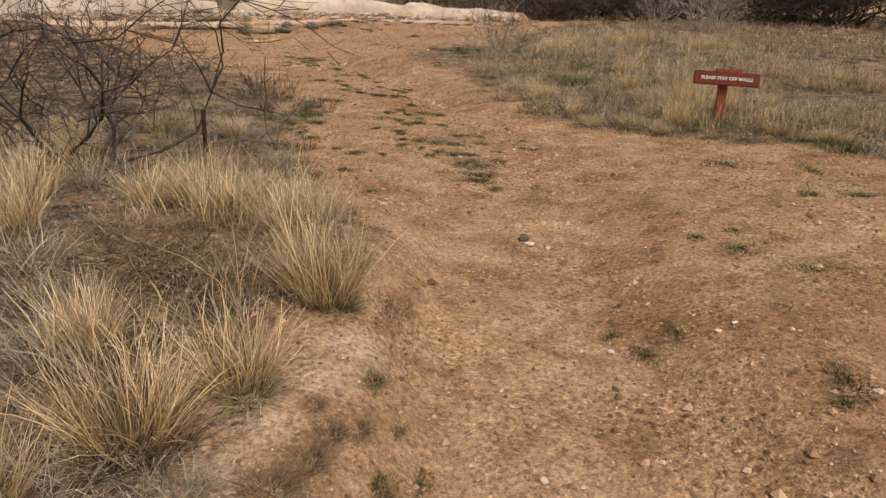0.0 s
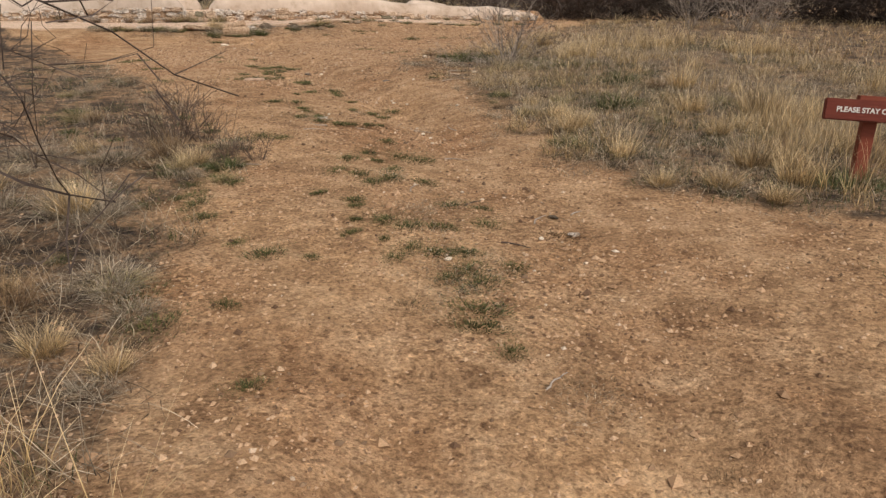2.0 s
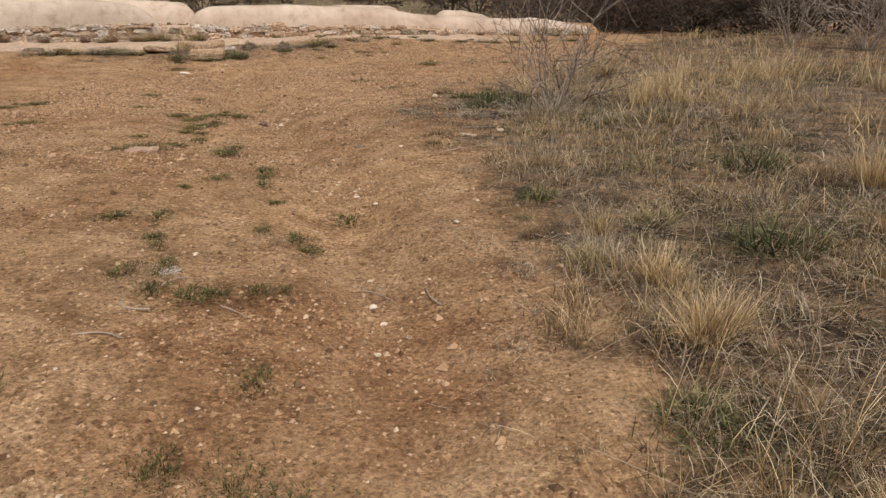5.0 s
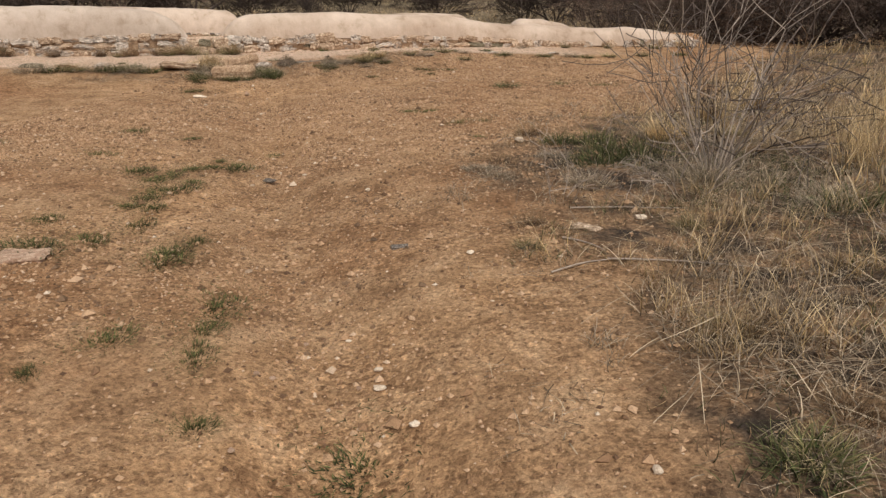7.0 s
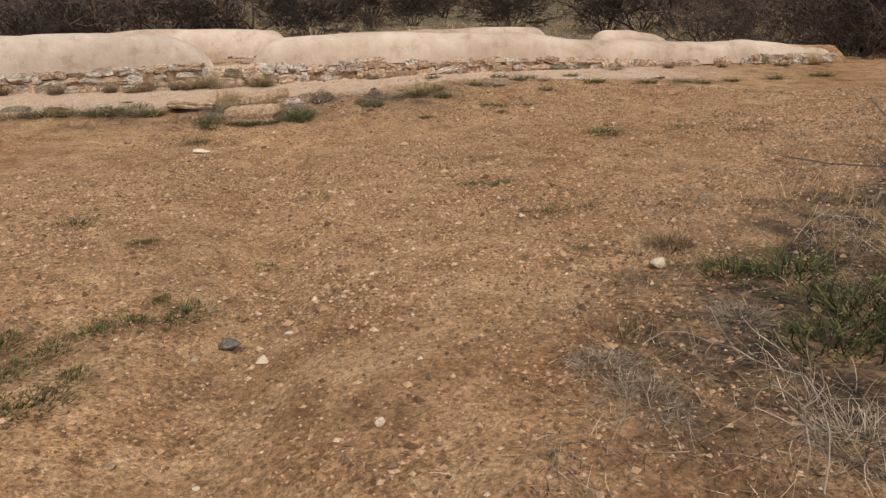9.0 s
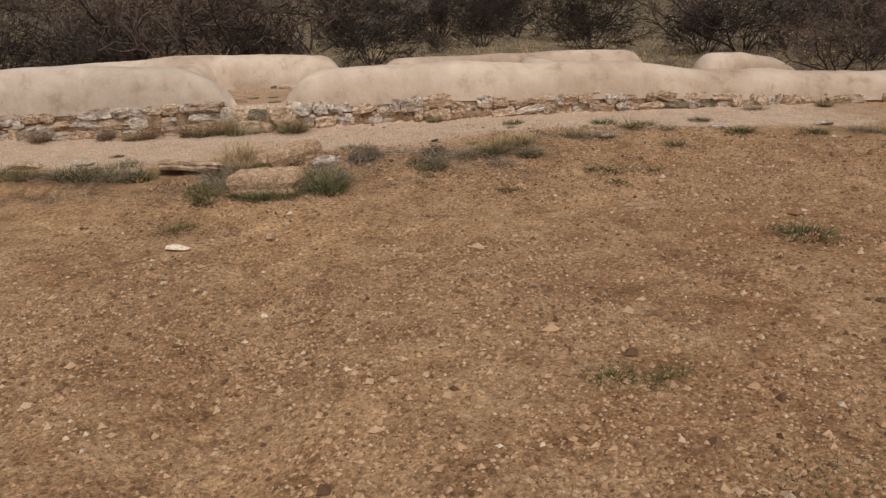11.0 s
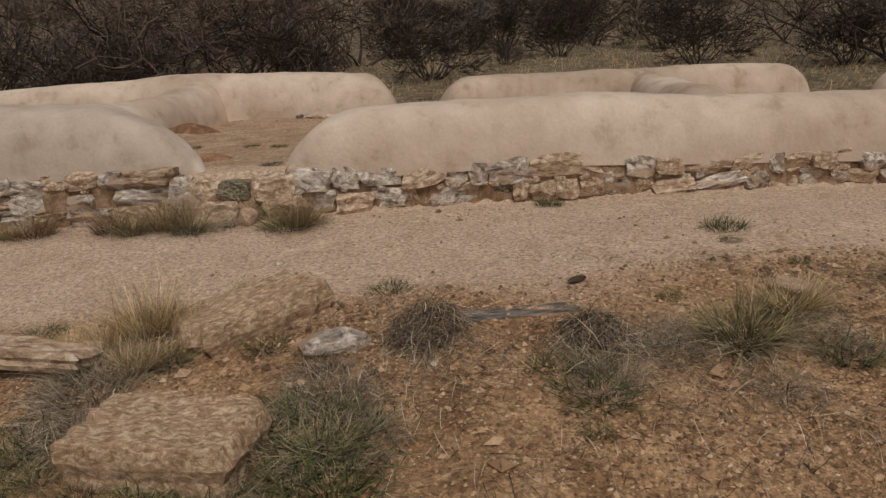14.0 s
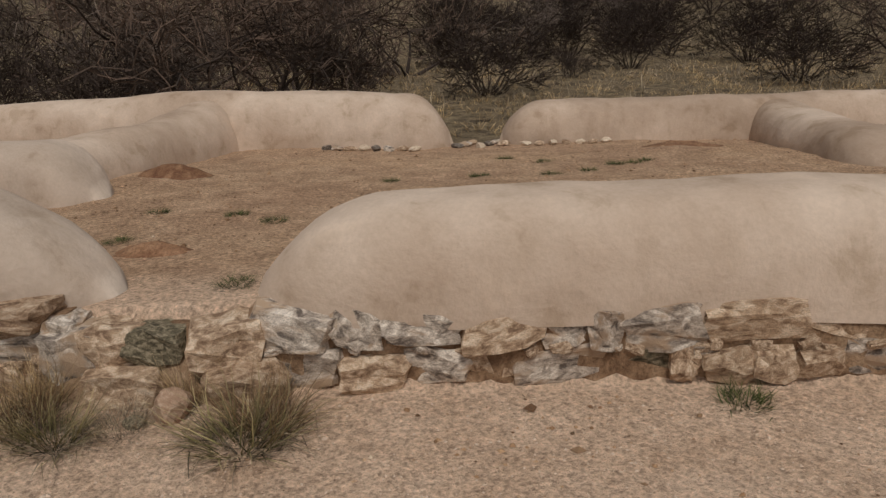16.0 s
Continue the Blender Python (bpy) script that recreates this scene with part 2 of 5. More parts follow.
# the washed-out rut that wanders along the track: its line, and how deep it is cut
RUT = ((-3, 0.9), (3.2, 0.9), (5.4, 0.9), (7.2, 1.05), (9.2, 0.4), (10.8, -0.1), (12.8, -0.8), (14.3, -1.6), (15.9, -2.4), (16.6, -2.6), (19.2, -3.9), (20.4, -4.7), (22, -5.6))
RUT_DEEP = ((0, 0.06), (5.5, 0.05), (7.3, 0.01), (9, 0.03), (10.5, 0.12), (12, 0.15), (15, 0.15), (17, 0.16), (19, 0.10), (20.3, 0.06), (21, 0.0))


RUT, RUT_DEEP = np.array(RUT).T, np.array(RUT_DEEP).T


def along(line, y):
    return float(np.interp(y, line[0], line[1]))


def front_land(x, y, s, v):
    z = -0.22 + 0.225 * ease(-3.9, -1.7, v) + 0.05 * ease(-1.9, -0.4, v)
    z += float(np.interp(s, (-8, -3, -0.3, 2, 6, 12), (0.25, 0.0, -0.03, 0.05, -0.2, -0.48))) * ease(-4.2, -1.5, v)
    z -= float(np.interp(s, (-0.5, 2, 6), (0.0, 0.12, 0.0))) * ease(-1.5, -0.3, v)
    d = x - along(RUT, y)
    z -= along(RUT_DEEP, y) * (math.exp(-(d / 0.42) ** 2) + 0.5 * math.exp(-(d / 1.2) ** 2))
    z += 0.075 * (1 - ease(-1.7, -0.7, d)) * (1 - ease(15, 17.5, y)) + 0.04 * (1 - ease(-2.6, -1.2, x)) * (1 - ease(8, 11, y))
    z += 0.05 * ease(1.2, 3.0, x) * (1 - ease(15, 20, y)) + 0.09 * ease(0.15, 0.7, d) * (1 - ease(4.6, 5.8, y))
    z -= 0.035 * ease(15.5, 17.5, y) * (1 - ease(-4.6, -3.6, v))
    # the bank on the left by the start, with a worn pale shoulder
    return z + 0.25 * (1 - ease(-0.42, 0.0, x)) * (1 - ease(3.4, 5.8, y))


def court(s, v):
    z = 0.32 - (0.035 + 0.02 * ease(-3, 0, s)) * (v - 1) - 0.045 * max(0, s - 2)
    return z + 0.09 * bell(s, v, -3.3, 4.0, 0.55) + 0.05 * bell(s, v, 2.1, 4.9, 0.5)


def back_land(s, v):
    return -0.10 - 0.03 * max(-5, min(10, s)) + 0.045 * max(0, v - 10) + 0.15 * max(0, v - 24) + 0.1 * max(0, v - 50) + 0.3 * max(0, abs(s) - 60)


def land(x, y):
    s, v = to_wall(x, y)
    a = front_land(x, y, s, v)
    ruin = ease(-0.02, 0.14, v) * (1 - ease(10.2, 10.7, s))
    far = ease(7.1, 7.5, v) if s < 10.4 else ease(1.0, 8.0, v)
    z = a * (1 - ruin) + court(s, min(v, 8)) * ruin
    return z * (1 - far) + back_land(s, v) * far


EDGE_R = ((0, 40), (5.0, 9.0), (6.4, 4.3), (6.9, 3.55), (7.35, 2.6), (7.7, 2.1), (8.0, 1.75), (8.45, 1.47), (9.2, 1.22), (9.6, 0.95), (10.2, 0.9), (10.8, 0.85), (11.2, 0.65), (11.9, 0.57),
          (12.8, 0.43), (13.5, 0.05), (14.3, -0.19), (14.7, -0.14), (15.3, -0.55), (16.2, -0.85), (16.6, -0.85), (17.3, -0.5), (18, -0.15), (18.9, 0.4), (20.4, 1.1), (24, 2.9), (27, 4.5))
EDGE_L = ((-4, -0.9), (1.5, -0.74), (2.3, -0.60), (3.05, -0.42), (3.9, -0.52), (4.4, -0.62), (5.2, -0.92), (5.8, -1.1), (6.7, -1.32), (7.7, -1.56), (8.8, -1.45), (10.2, -2.35), (12.2, -3.5), (13.8, -4.6), (15.4, -6.0), (18.4, -8.2), (20, -10.5), (22, -16), (24, -60))


EDGE_R, EDGE_L = np.array(EDGE_R).T, np.array(EDGE_L).T


def verge_depth(x, y):
    """Metres inside the grassy verge, on either hand of the track; below nought on bare ground."""
    right = x - along(EDGE_R, y)
    left = along(EDGE_L, y) - x
    return max(right * (1 if y < 30 else 0) - (0 if y < 30 else 1), left)


def axis(lo, hi, step, reach):
    mid = list(np.arange(lo, hi + step / 2, step))
    low, high, k = [], [], step
    a, b = lo, hi
    while b < reach or a > -reach:
        k *= 1.32
        a, b = a - k, b + k
        low.insert(0, a)
        high.append(b)
    return low + mid + high


def fbm(x, y, f):
    return noise.noise((x * f, y * f, 3.1)) + 0.5 * noise.noise((x * f * 2.1, y * f * 2.1, 7.7))


def build_ground():
    xs, ys = axis(-11.5, 7.0, 0.075, 420), axis(-1.0, 31.0, 0.075, 420)
    verts, soil = [], []
    for y in ys:
        for x in xs:
            z = land(x, y)
            near = -13 < x < 9 and -3 < y < 34
            s, v = to_wall(x, y)
            if near:
                z += 0.016 * fbm(x, y, 0.9) + 0.012 * fbm(x, y, 4.5)
            else:
                z += 0.25 * fbm(x, y, 0.06) * ease(10, 40, max(abs(x), abs(y - 15)))
            d = verge_depth(x, y) if y < 30 else -1
            wob = 0.42 * fbm(x + 9, y, 1.7) - 0.06
            g = ease(-0.12, 0.28 + 0.5 * ease(12.5, 14.0, y) * (x > -3), d + wob)
            p = ease(-2.1, -1.6, v + 0.25 * fbm(x, y, 1.3)) * (1 - ease(5, 8, s)) * (1 - ease(0.2, 1.2, v))
            court_in = ease(0, 0.4, v) * (1 - ease(7, 7.6, v)) * (1 - ease(10, 10.6, s))
            p = max(p, 0.45 * court_in)
            if y < 4:
                p = max(p, max(0.75 * bell(x, y, -0.36 - 0.12 * k, 2.5 - 0.27 * k, 0.12) for k in range(5)))
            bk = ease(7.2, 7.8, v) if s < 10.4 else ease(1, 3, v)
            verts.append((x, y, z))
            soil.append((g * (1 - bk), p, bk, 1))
    w = len(xs)
    faces = [(j * w + i, j * w + i + 1, (j + 1) * w + i + 1, (j + 1) * w + i) for j in range(len(ys) - 1) for i in range(w - 1)]
    me = bpy.data.meshes.new("ground")
    me.from_pydata(verts, [], faces)
    at = me.color_attributes.new("soil", "FLOAT_COLOR", "POINT")
    at.data.foreach_set("color", np.array(soil, dtype=np.float32).ravel())
    me.polygons.foreach_set("use_smooth", [True] * len(faces))
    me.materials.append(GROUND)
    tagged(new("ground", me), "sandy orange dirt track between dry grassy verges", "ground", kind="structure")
    i0, j0 = xs.index(min(xs, key=lambda q: abs(q + 11.5))), ys.index(min(ys, key=lambda q: abs(q + 1.0)))
    z = np.array([q[2] for q in verts]).reshape(len(ys), w)[j0:j0 + 426, i0:i0 + 246]
    g = np.array([q[0] for q in soil]).reshape(len(ys), w)[j0:j0 + 426, i0:i0 + 246]
    return z, g


def surface(x, y):
    """The ground as it is built, with its unevenness."""
    return land(x, y) + 0.016 * fbm(x, y, 0.9) + 0.012 * fbm(x, y, 4.5)


HEIGHT, GRASSY = build_ground()


def over(grid, x, y):
    """Reads a grid of the near ground at many places at once."""
    u, v = np.clip((x + 11.5) / 0.075, 0, grid.shape[1] - 1.001), np.clip((y + 1.0) / 0.075, 0, grid.shape[0] - 1.001)
    i, j = u.astype(int), v.astype(int)
    u, v = u - i, v - j
    return (grid[j, i] * (1 - u) + grid[j, i + 1] * u) * (1 - v) + (grid[j + 1, i] * (1 - u) + grid[j + 1, i + 1] * u) * v


def patchy(x, y, size, seed):
    """Soft patches about so many metres across, from 0 to 1, at many places at once."""
    lattice = np.random.default_rng(seed).random((128, 128))
    total = np.zeros_like(x)
    for k, weight in ((1.0, 0.65), (2.3, 0.35)):
        u, v = x / size * k + 40.3 * k, y / size * k + 17.7
        i, j = np.floor(u).astype(int), np.floor(v).astype(int)
        u, v = u - i, v - j
        u, v = u * u * (3 - 2 * u), v * v * (3 - 2 * v)
        a = lattice[j % 128, i % 128] * (1 - u) + lattice[j % 128, (i + 1) % 128] * u
        b = lattice[(j + 1) % 128, i % 128] * (1 - u) + lattice[(j + 1) % 128, (i + 1) % 128] * u
        total += weight * (a * (1 - v) + b * v)
    return total


# ---------------------------------------------------------------- tools for meshes
def part(name, me, material, parent, label=""):
    """Links a mesh as one object under a thing or a part."""
    if material and not me.materials:
        me.materials.append(material)
    ob = new(name, me)
    if material and me.materials[0] != material:
        ob.material_slots[0].link = "OBJECT"
        ob.material_slots[0].material = material
    ob.parent = parent
    if label:
        tagged(ob, label)
    return ob


def mesh_of(name, verts, faces, smooth=False, along=None):
    me = bpy.data.meshes.new(name)
    me.from_pydata(verts, [], faces)
    if smooth:
        me.polygons.foreach_set("use_smooth", [True] * len(me.polygons))
    if along is not None:
        me.attributes.new("along", "FLOAT", "POINT").data.foreach_set("value", along)
    return me


def from_bm(name, bm, smooth=False):
    me = bpy.data.meshes.new(name)
    bm.to_mesh(me)
    bm.free()
    if smooth:
        me.polygons.foreach_set("use_smooth", [True] * len(me.polygons))
    return me


def holder(name, x, y, z, turn=0.0):
    ob = new(name)
    ob.matrix_basis = pose(x, y, z, 0, 0, turn)
    return ob


# ---------------------------------------------------------------- mud-plastered walls
def wall_mesh(name, length, width, top, foot, ends, seed, step=0.07, skirt=False):
    """A low loaf-shaped wall along x from 0 to length, round at the ends that say so. top, foot: heights along it."""
    rng = random.Random(seed)
    ox, oy = rng.uniform(0, 50), rng.uniform(0, 50)
    n, k = max(6, int(length / step)), 22
    verts, faces = [], []
    for i in range(n + 1):
        x = length * i / n
        hi, lo = top(x), foot(x)
        sz = sw = 1.0
        for at, r in ((x, ends[0]), (length - x, ends[1])):
            if r and at < r:
                q = 1 - at / r
                sz *= max(0.0, 1 - q ** 2.0) ** 0.72
                sw *= max(0.02, 1 - q ** 2.6) ** 0.5
        for j in range(k + 1):
            a = math.pi * j / k
            c, s = math.cos(a), math.sin(a)
            y = -math.copysign(abs(c) ** 0.62, c) * width / 2 * sw * (1 - 0.10 * abs(s))
            z = lo + (hi - lo) * sz * abs(s) ** 0.72
            lump = 0.030 * noise.noise((x * 1.3 + ox, y * 2 + oy, z * 2)) + 0.012 * noise.noise((x * 5 + ox, y * 5, z * 5))
            verts.append((x + lump * 0.3, y + lump * -c, z + (lump * s if 0 < j < k else -0.02 if j == 0 and skirt else -0.14)))
    for i in range(n):
        for j in range(k):
            faces.append((i * (k + 1) + j, (i + 1) * (k + 1) + j, (i + 1) * (k + 1) + j + 1, i * (k + 1) + j + 1))
    for i in (0, n):
        ring = [i * (k + 1) + j for j in range(k + 1)]
        faces.append(ring if i else ring[::-1])
    return mesh_of(name, verts, faces, True)


def heights(*pairs):
    xs, zs = [p[0] for p in pairs], [p[1] for p in pairs]
    return lambda x: float(np.interp(x, xs, zs))


def plaster_wall(name, s0, v0, s1, v1, width, top, foot, ends, seed, label, material=None):
    x0, y0 = to_world(s0, v0)
    x1, y1 = to_world(s1, v1)
    ob = holder(name, x0, y0, 0, math.degrees(math.atan2(y1 - y0, x1 - x0)))
    tagged(ob, label, "wall", kind="structure")
    length = math.hypot(x1 - x0, y1 - y0)
    part("plaster", wall_mesh("plaster", length, width, top, foot, ends, seed, 0.07, "stone footing" in label), material or PLASTER, ob)
    return ob


LOW = "low rounded mud-plastered ruin wall, pinkish beige"
front_left = plaster_wall("wall_front_left", -9.5, 0.34, -1.80, 0.34, 0.74,
                          heights((0, 1.08), (4.5, 1.03), (5.6, 1.0), (6.8, 0.92), (7.7, 0.82)), heights((0, 0.45), (6.9, 0.42), (7.7, 0.32)), (0, 0.8), 1, LOW + " on a stone footing", NEW_PLASTER)
front_right = plaster_wall("wall_front_right", -1.18, 0.34, 10.35, 0.34, 0.74,
                           heights((0, 0.74), (1.6, 0.77), (2.6, 0.75), (3.3, 0.69), (4.0, 0.63), (4.9, 0.60), (5.8, 0.42), (7.6, 0.29), (8.9, 0.19), (9.5, 0.20), (10.4, 0.08), (11.5, -0.05)),
                           heights((0, 0.30), (2, 0.28), (3, 0.22), (5.2, 0.10), (7.8, -0.12), (11.5, -0.3)), (0.72, 0.5), 2, LOW + " on a stone footing")
plaster_wall("wall_back_left", -10, 6.8, -0.38, 6.8, 0.95, heights((0, 0.82), (4, 0.85), (6.4, 0.90), (7.4, 0.84), (9, 0.73), (9.7, 0.70)), heights((0, 0.2), (6.5, 0.08), (9.6, 0.0)), (0, 0.6), 3, LOW + ", dirty at its foot")
plaster_wall("wall_back_right", 0.22, 6.8, 6.68, 6.8, 0.9, heights((0, 0.55), (1.5, 0.54), (3.2, 0.50), (5.0, 0.48), (6.5, 0.36)), heights((0, 0.0), (6.5, -0.25)), (0.6, 0.5), 4, LOW + ", dirty at its foot")
plaster_wall("wall_back_far", 7.85, 6.8, 10.5, 6.8, 0.9, heights((0, 0.22), (1.2, 0.17), (2.65, -0.10)), heights((0, -0.35), (2.6, -0.4)), (0.5, 0.9), 5, LOW)
plaster_wall("wall_cross_left", -3.6, 6.6, -4.15, 2.9, 0.85, heights((0, 0.80), (0.6, 0.72), (1.2, 0.67), (2.0, 0.66), (4, 0.68)), heights((0, 0.1), (4, 0.2)), (0, 0.4), 6, LOW + " joining the back wall")
plaster_wall("wall_cross_far_left", -10, 3.3, -3.25, 3.05, 0.8, heights((0, 0.78), (4.5, 0.77), (6.8, 0.75)), heights((0, 0.22), (6.3, 0.2)), (0, 0.5), 7, LOW, NEW_PLASTER)
plaster_wall("wall_cross_right", 3.85, 6.6, 3.65, 3.45, 0.85, heights((0, 0.44), (0.8, 0.37), (2.2, 0.38), (3.3, 0.32)), heights((0, -0.1), (3.3, 0.05)), (0, 0.75), 8, LOW + " joining the back wall")


# ---------------------------------------------------------------- bare brush
def tube(verts, faces, pts, radii, sides=4):
    first = len(verts)
    for i, (p, r) in enumerate(zip(pts, radii)):
        d = (pts[min(i + 1, len(pts) - 1)] - pts[max(i - 1, 0)]).normalized()
        a = d.orthogonal().normalized()
        b = d.cross(a)
        for k in range(sides):
            t = 2 * math.pi * k / sides
            verts.append(tuple(p + a * (r * math.cos(t)) + b * (r * math.sin(t))))
    for i in range(len(pts) - 1):
        for k in range(sides if sides > 2 else 1):
            q = first + i * sides
            faces.append((q + k, q + (k + 1) % sides, q + sides + (k + 1) % sides, q + sides + k))


def grow(rng, store, p, d, length, radius, level, droop, wander, kids):
    """A limb that bends as it grows and bears thinner ones."""
    steps = (5, 4, 3, 2)[level]
    pts, dirs = [p.copy()], []
    for i in range(steps):
        d = (d + Vector((rng.gauss(0, wander), rng.gauss(0, wander), rng.gauss(0, wander) - droop))).normalized()
        p = p + d * (length / steps)
        pts.append(p.copy())
        dirs.append(d.copy())
    radii = [radius * (1 - 0.7 * i / steps) for i in range(steps + 1)]
    store[level].append((pts, radii))
    if level == 3 or kids[level] == 0:
        return
    for i in range(kids[level]):
        f = rng.uniform(0.25, 1.0)
        at = min(steps - 1, int(f * steps))
        side = Vector((rng.gauss(0, 1), rng.gauss(0, 1), rng.gauss(0.2, 0.8))).normalized()
        nd = (dirs[at] * 0.8 + side * 0.85).normalized()
        grow(rng, store, pts[at + 1], nd, length * rng.uniform(0.42, 0.75), max(0.0022, radius * 0.45), level + 1, droop, wander * 1.15, kids)


def shrub_meshes(name, seed, height, stems, spread, radius, kids, droop=0.0, wander=0.22, thin=0.0):
    rng = random.Random(seed)
    store = [[], [], [], []]
    for i in range(stems):
        a = 2 * math.pi * (i + rng.random()) / stems
        d = Vector((math.cos(a) * spread, math.sin(a) * spread, rng.uniform(0.5, 1.0))).normalized()
        grow(rng, store, Vector((math.cos(a) * 0.06, math.sin(a) * 0.06, -0.06)), d, height * rng.uniform(0.45, 0.7), radius * rng.uniform(0.6, 1.0), 0, droop, wander, kids)
    out = []
    for levels in ((0, 1), (2, 3)):
        v, f = [], []
        for l in levels:
            for pts, radii in store[l]:
                tube(v, f, pts, [max(r, thin) for r in radii], (5, 3, 3, 2)[l])
        out.append(mesh_of(name, v, f))
    return out


def shrub(name, meshes, mats, x, y, z, turn, scale, label, category="shrub", group=""):
    ob = holder(name, x, y, z, turn)
    ob.scale = (scale, scale, scale)
    for pn, me, mt in zip(("trunk", "crown"), meshes, mats):
        part(pn, me, mt, ob)
    return tagged(ob, label, category, group)


rng = random.Random(5)
BRUSH = [shrub_meshes("brush", 20 + i, 3.0, 7, (0.7, 1.0, 0.5, 0.85)[i], 0.05, (5, 5, 5, 0), 0.02, 0.24, 0.0066) for i in range(4)]
DENSE = [shrub_meshes("bush", 40 + i, 1.7, 16, 0.6, 0.02, (5, 5, 4, 0), -0.03, 0.12, 0.0068) for i in range(2)]
TALL = "leafless grey-brown desert brush tree with tangled twigs"
SHADE = (TWIGFAR, TWIGMID, TWIGFAR, TWIGRED)
spots = []
for i in range(900):
    s, v = rng.uniform(-24, 24), 11.5 + 28 * rng.random() ** 1.5
    if len(spots) > 68:
        break
    open_bank = -1.5 < s < 10 and v < 21 and not (s > 6.5 and v > 17)
    if open_bank or (-4.5 < s < 2.5 and v < 15) or any((s - a) ** 2 + (v - b) ** 2 < 2.2 for a, b in spots):
        continue
    spots.append((s, v))
for s, v in spots:
    x, y = to_world(s, v)
    i = rng.randrange(4)
    shrub("brush_tree", BRUSH[i], (TWIGFAR, SHADE[i]), x, y, land(x, y) - 0.05, rng.uniform(0, 360), rng.uniform(0.9, 1.6) * (1 if s < -2 or s > 10 else 0.72), TALL, "tree", "brush behind the ruin")
for i in range(28):
    x, y = 4.5 + 13 * rng.random(), 0
    y = 31.5 - 0.72 * (x - 4.5) + rng.uniform(-0.5, 5)
    shrub("brush_tree", BRUSH[i % 4], (TWIGFAR, (TWIGFAR, TWIGFAR, TWIGRED)[i % 3]), x, y, land(x, y) - 0.05, rng.uniform(0, 360), rng.uniform(0.75, 1.2), TALL, "tree", "brush behind the ruin")
for i in range(12):
    x, y = to_world(10.6 + 6.5 * rng.random(), 1.5 + 8 * rng.random())
    shrub("brush_tree", BRUSH[i % 4], (TWIGFAR, (TWIGFAR, TWIGRED)[i % 2]), x, y, land(x, y) - 0.05, rng.uniform(0, 360), rng.uniform(0.55, 0.9), TALL, "tree", "brush behind the ruin")
for s, v, k in ((0.3, 14.0, 1.2), (3.6, 24, 1.3), (1.5, 27, 1.2), (6.8, 26, 1.4), (-0.8, 22, 1.1), (9.5, 22, 1.3), (2.8, 17.5, 0.5), (4.5, 31, 1.5), (-1, 30, 1.4), (8, 33, 1.5), (-3.0, 13.5, 0.9), (8.2, 15.5, 1.2), (-7.5, 11.5, 1.0), (5.0, 20, 1.1), (11.5, 13.5, 1.1), (-10.5, 12.2, 1.2)):
    x, y = to_world(s, v)
    shrub("dense_bush", DENSE[int(k * 10) % 2], (TWIGFAR, TWIGFAR), x, y, land(x, y) - 0.03, k * 200, k, "dense rounded leafless dark bush", "bush", "bushes behind the ruin")


# ---------------------------------------------------------------- stones
def block_mesh(seed):
    """A roughly squared building stone, one metre on edge, to be scaled."""
    r = random.Random(seed)
    bm = bmesh.new()
    bmesh.ops.create_cube(bm, size=1.0)
    bmesh.ops.subdivide_edges(bm, edges=bm.edges[:], cuts=2, use_grid_fill=True)
    for v in bm.verts:
        q = v.co.copy()
        corner = sum(abs(c) > 0.4 for c in q)
        v.co *= (1.0, 1.0, 0.95, 0.84)[corner]
        v.co += Vector((noise.noise(q * 1.7 + Vector((seed * 7.1, 0, 0))), noise.noise(q * 1.7 + Vector((0, seed * 5.3, 9))), noise.noise(q * 1.7 + Vector((3, 0, seed * 4.7))))) * 0.15
        v.co += Vector((r.gauss(0, 0.022), r.gauss(0, 0.022), r.gauss(0, 0.022)))
    return from_bm("stone", bm)


def rock_mesh(seed, flat=0.7, cuts=7):
    """A broken field stone about one metre across, with flat facets."""
    r = random.Random(seed)
    bm = bmesh.new()
    bmesh.ops.create_icosphere(bm, subdivisions=3, radius=0.5)
    planes = []
    for i in range(cuts):
        n = Vector((r.gauss(0, 1), r.gauss(0, 1), r.gauss(0, 0.8))).normalized()
        planes.append((n, r.uniform(0.24, 0.40)))
    for v in bm.verts:
        for n, d in planes:
            k = v.co.dot(n) - d
            if k > 0:
                v.co -= n * k * 0.92
        v.co *= 1 + 0.13 * noise.noise(v.co * 4 + Vector((seed, 0, 0))) + 0.06 * noise.noise(v.co * 11 + Vector((0, seed, 0)))
        v.co.z *= flat
    return from_bm("rock", bm)


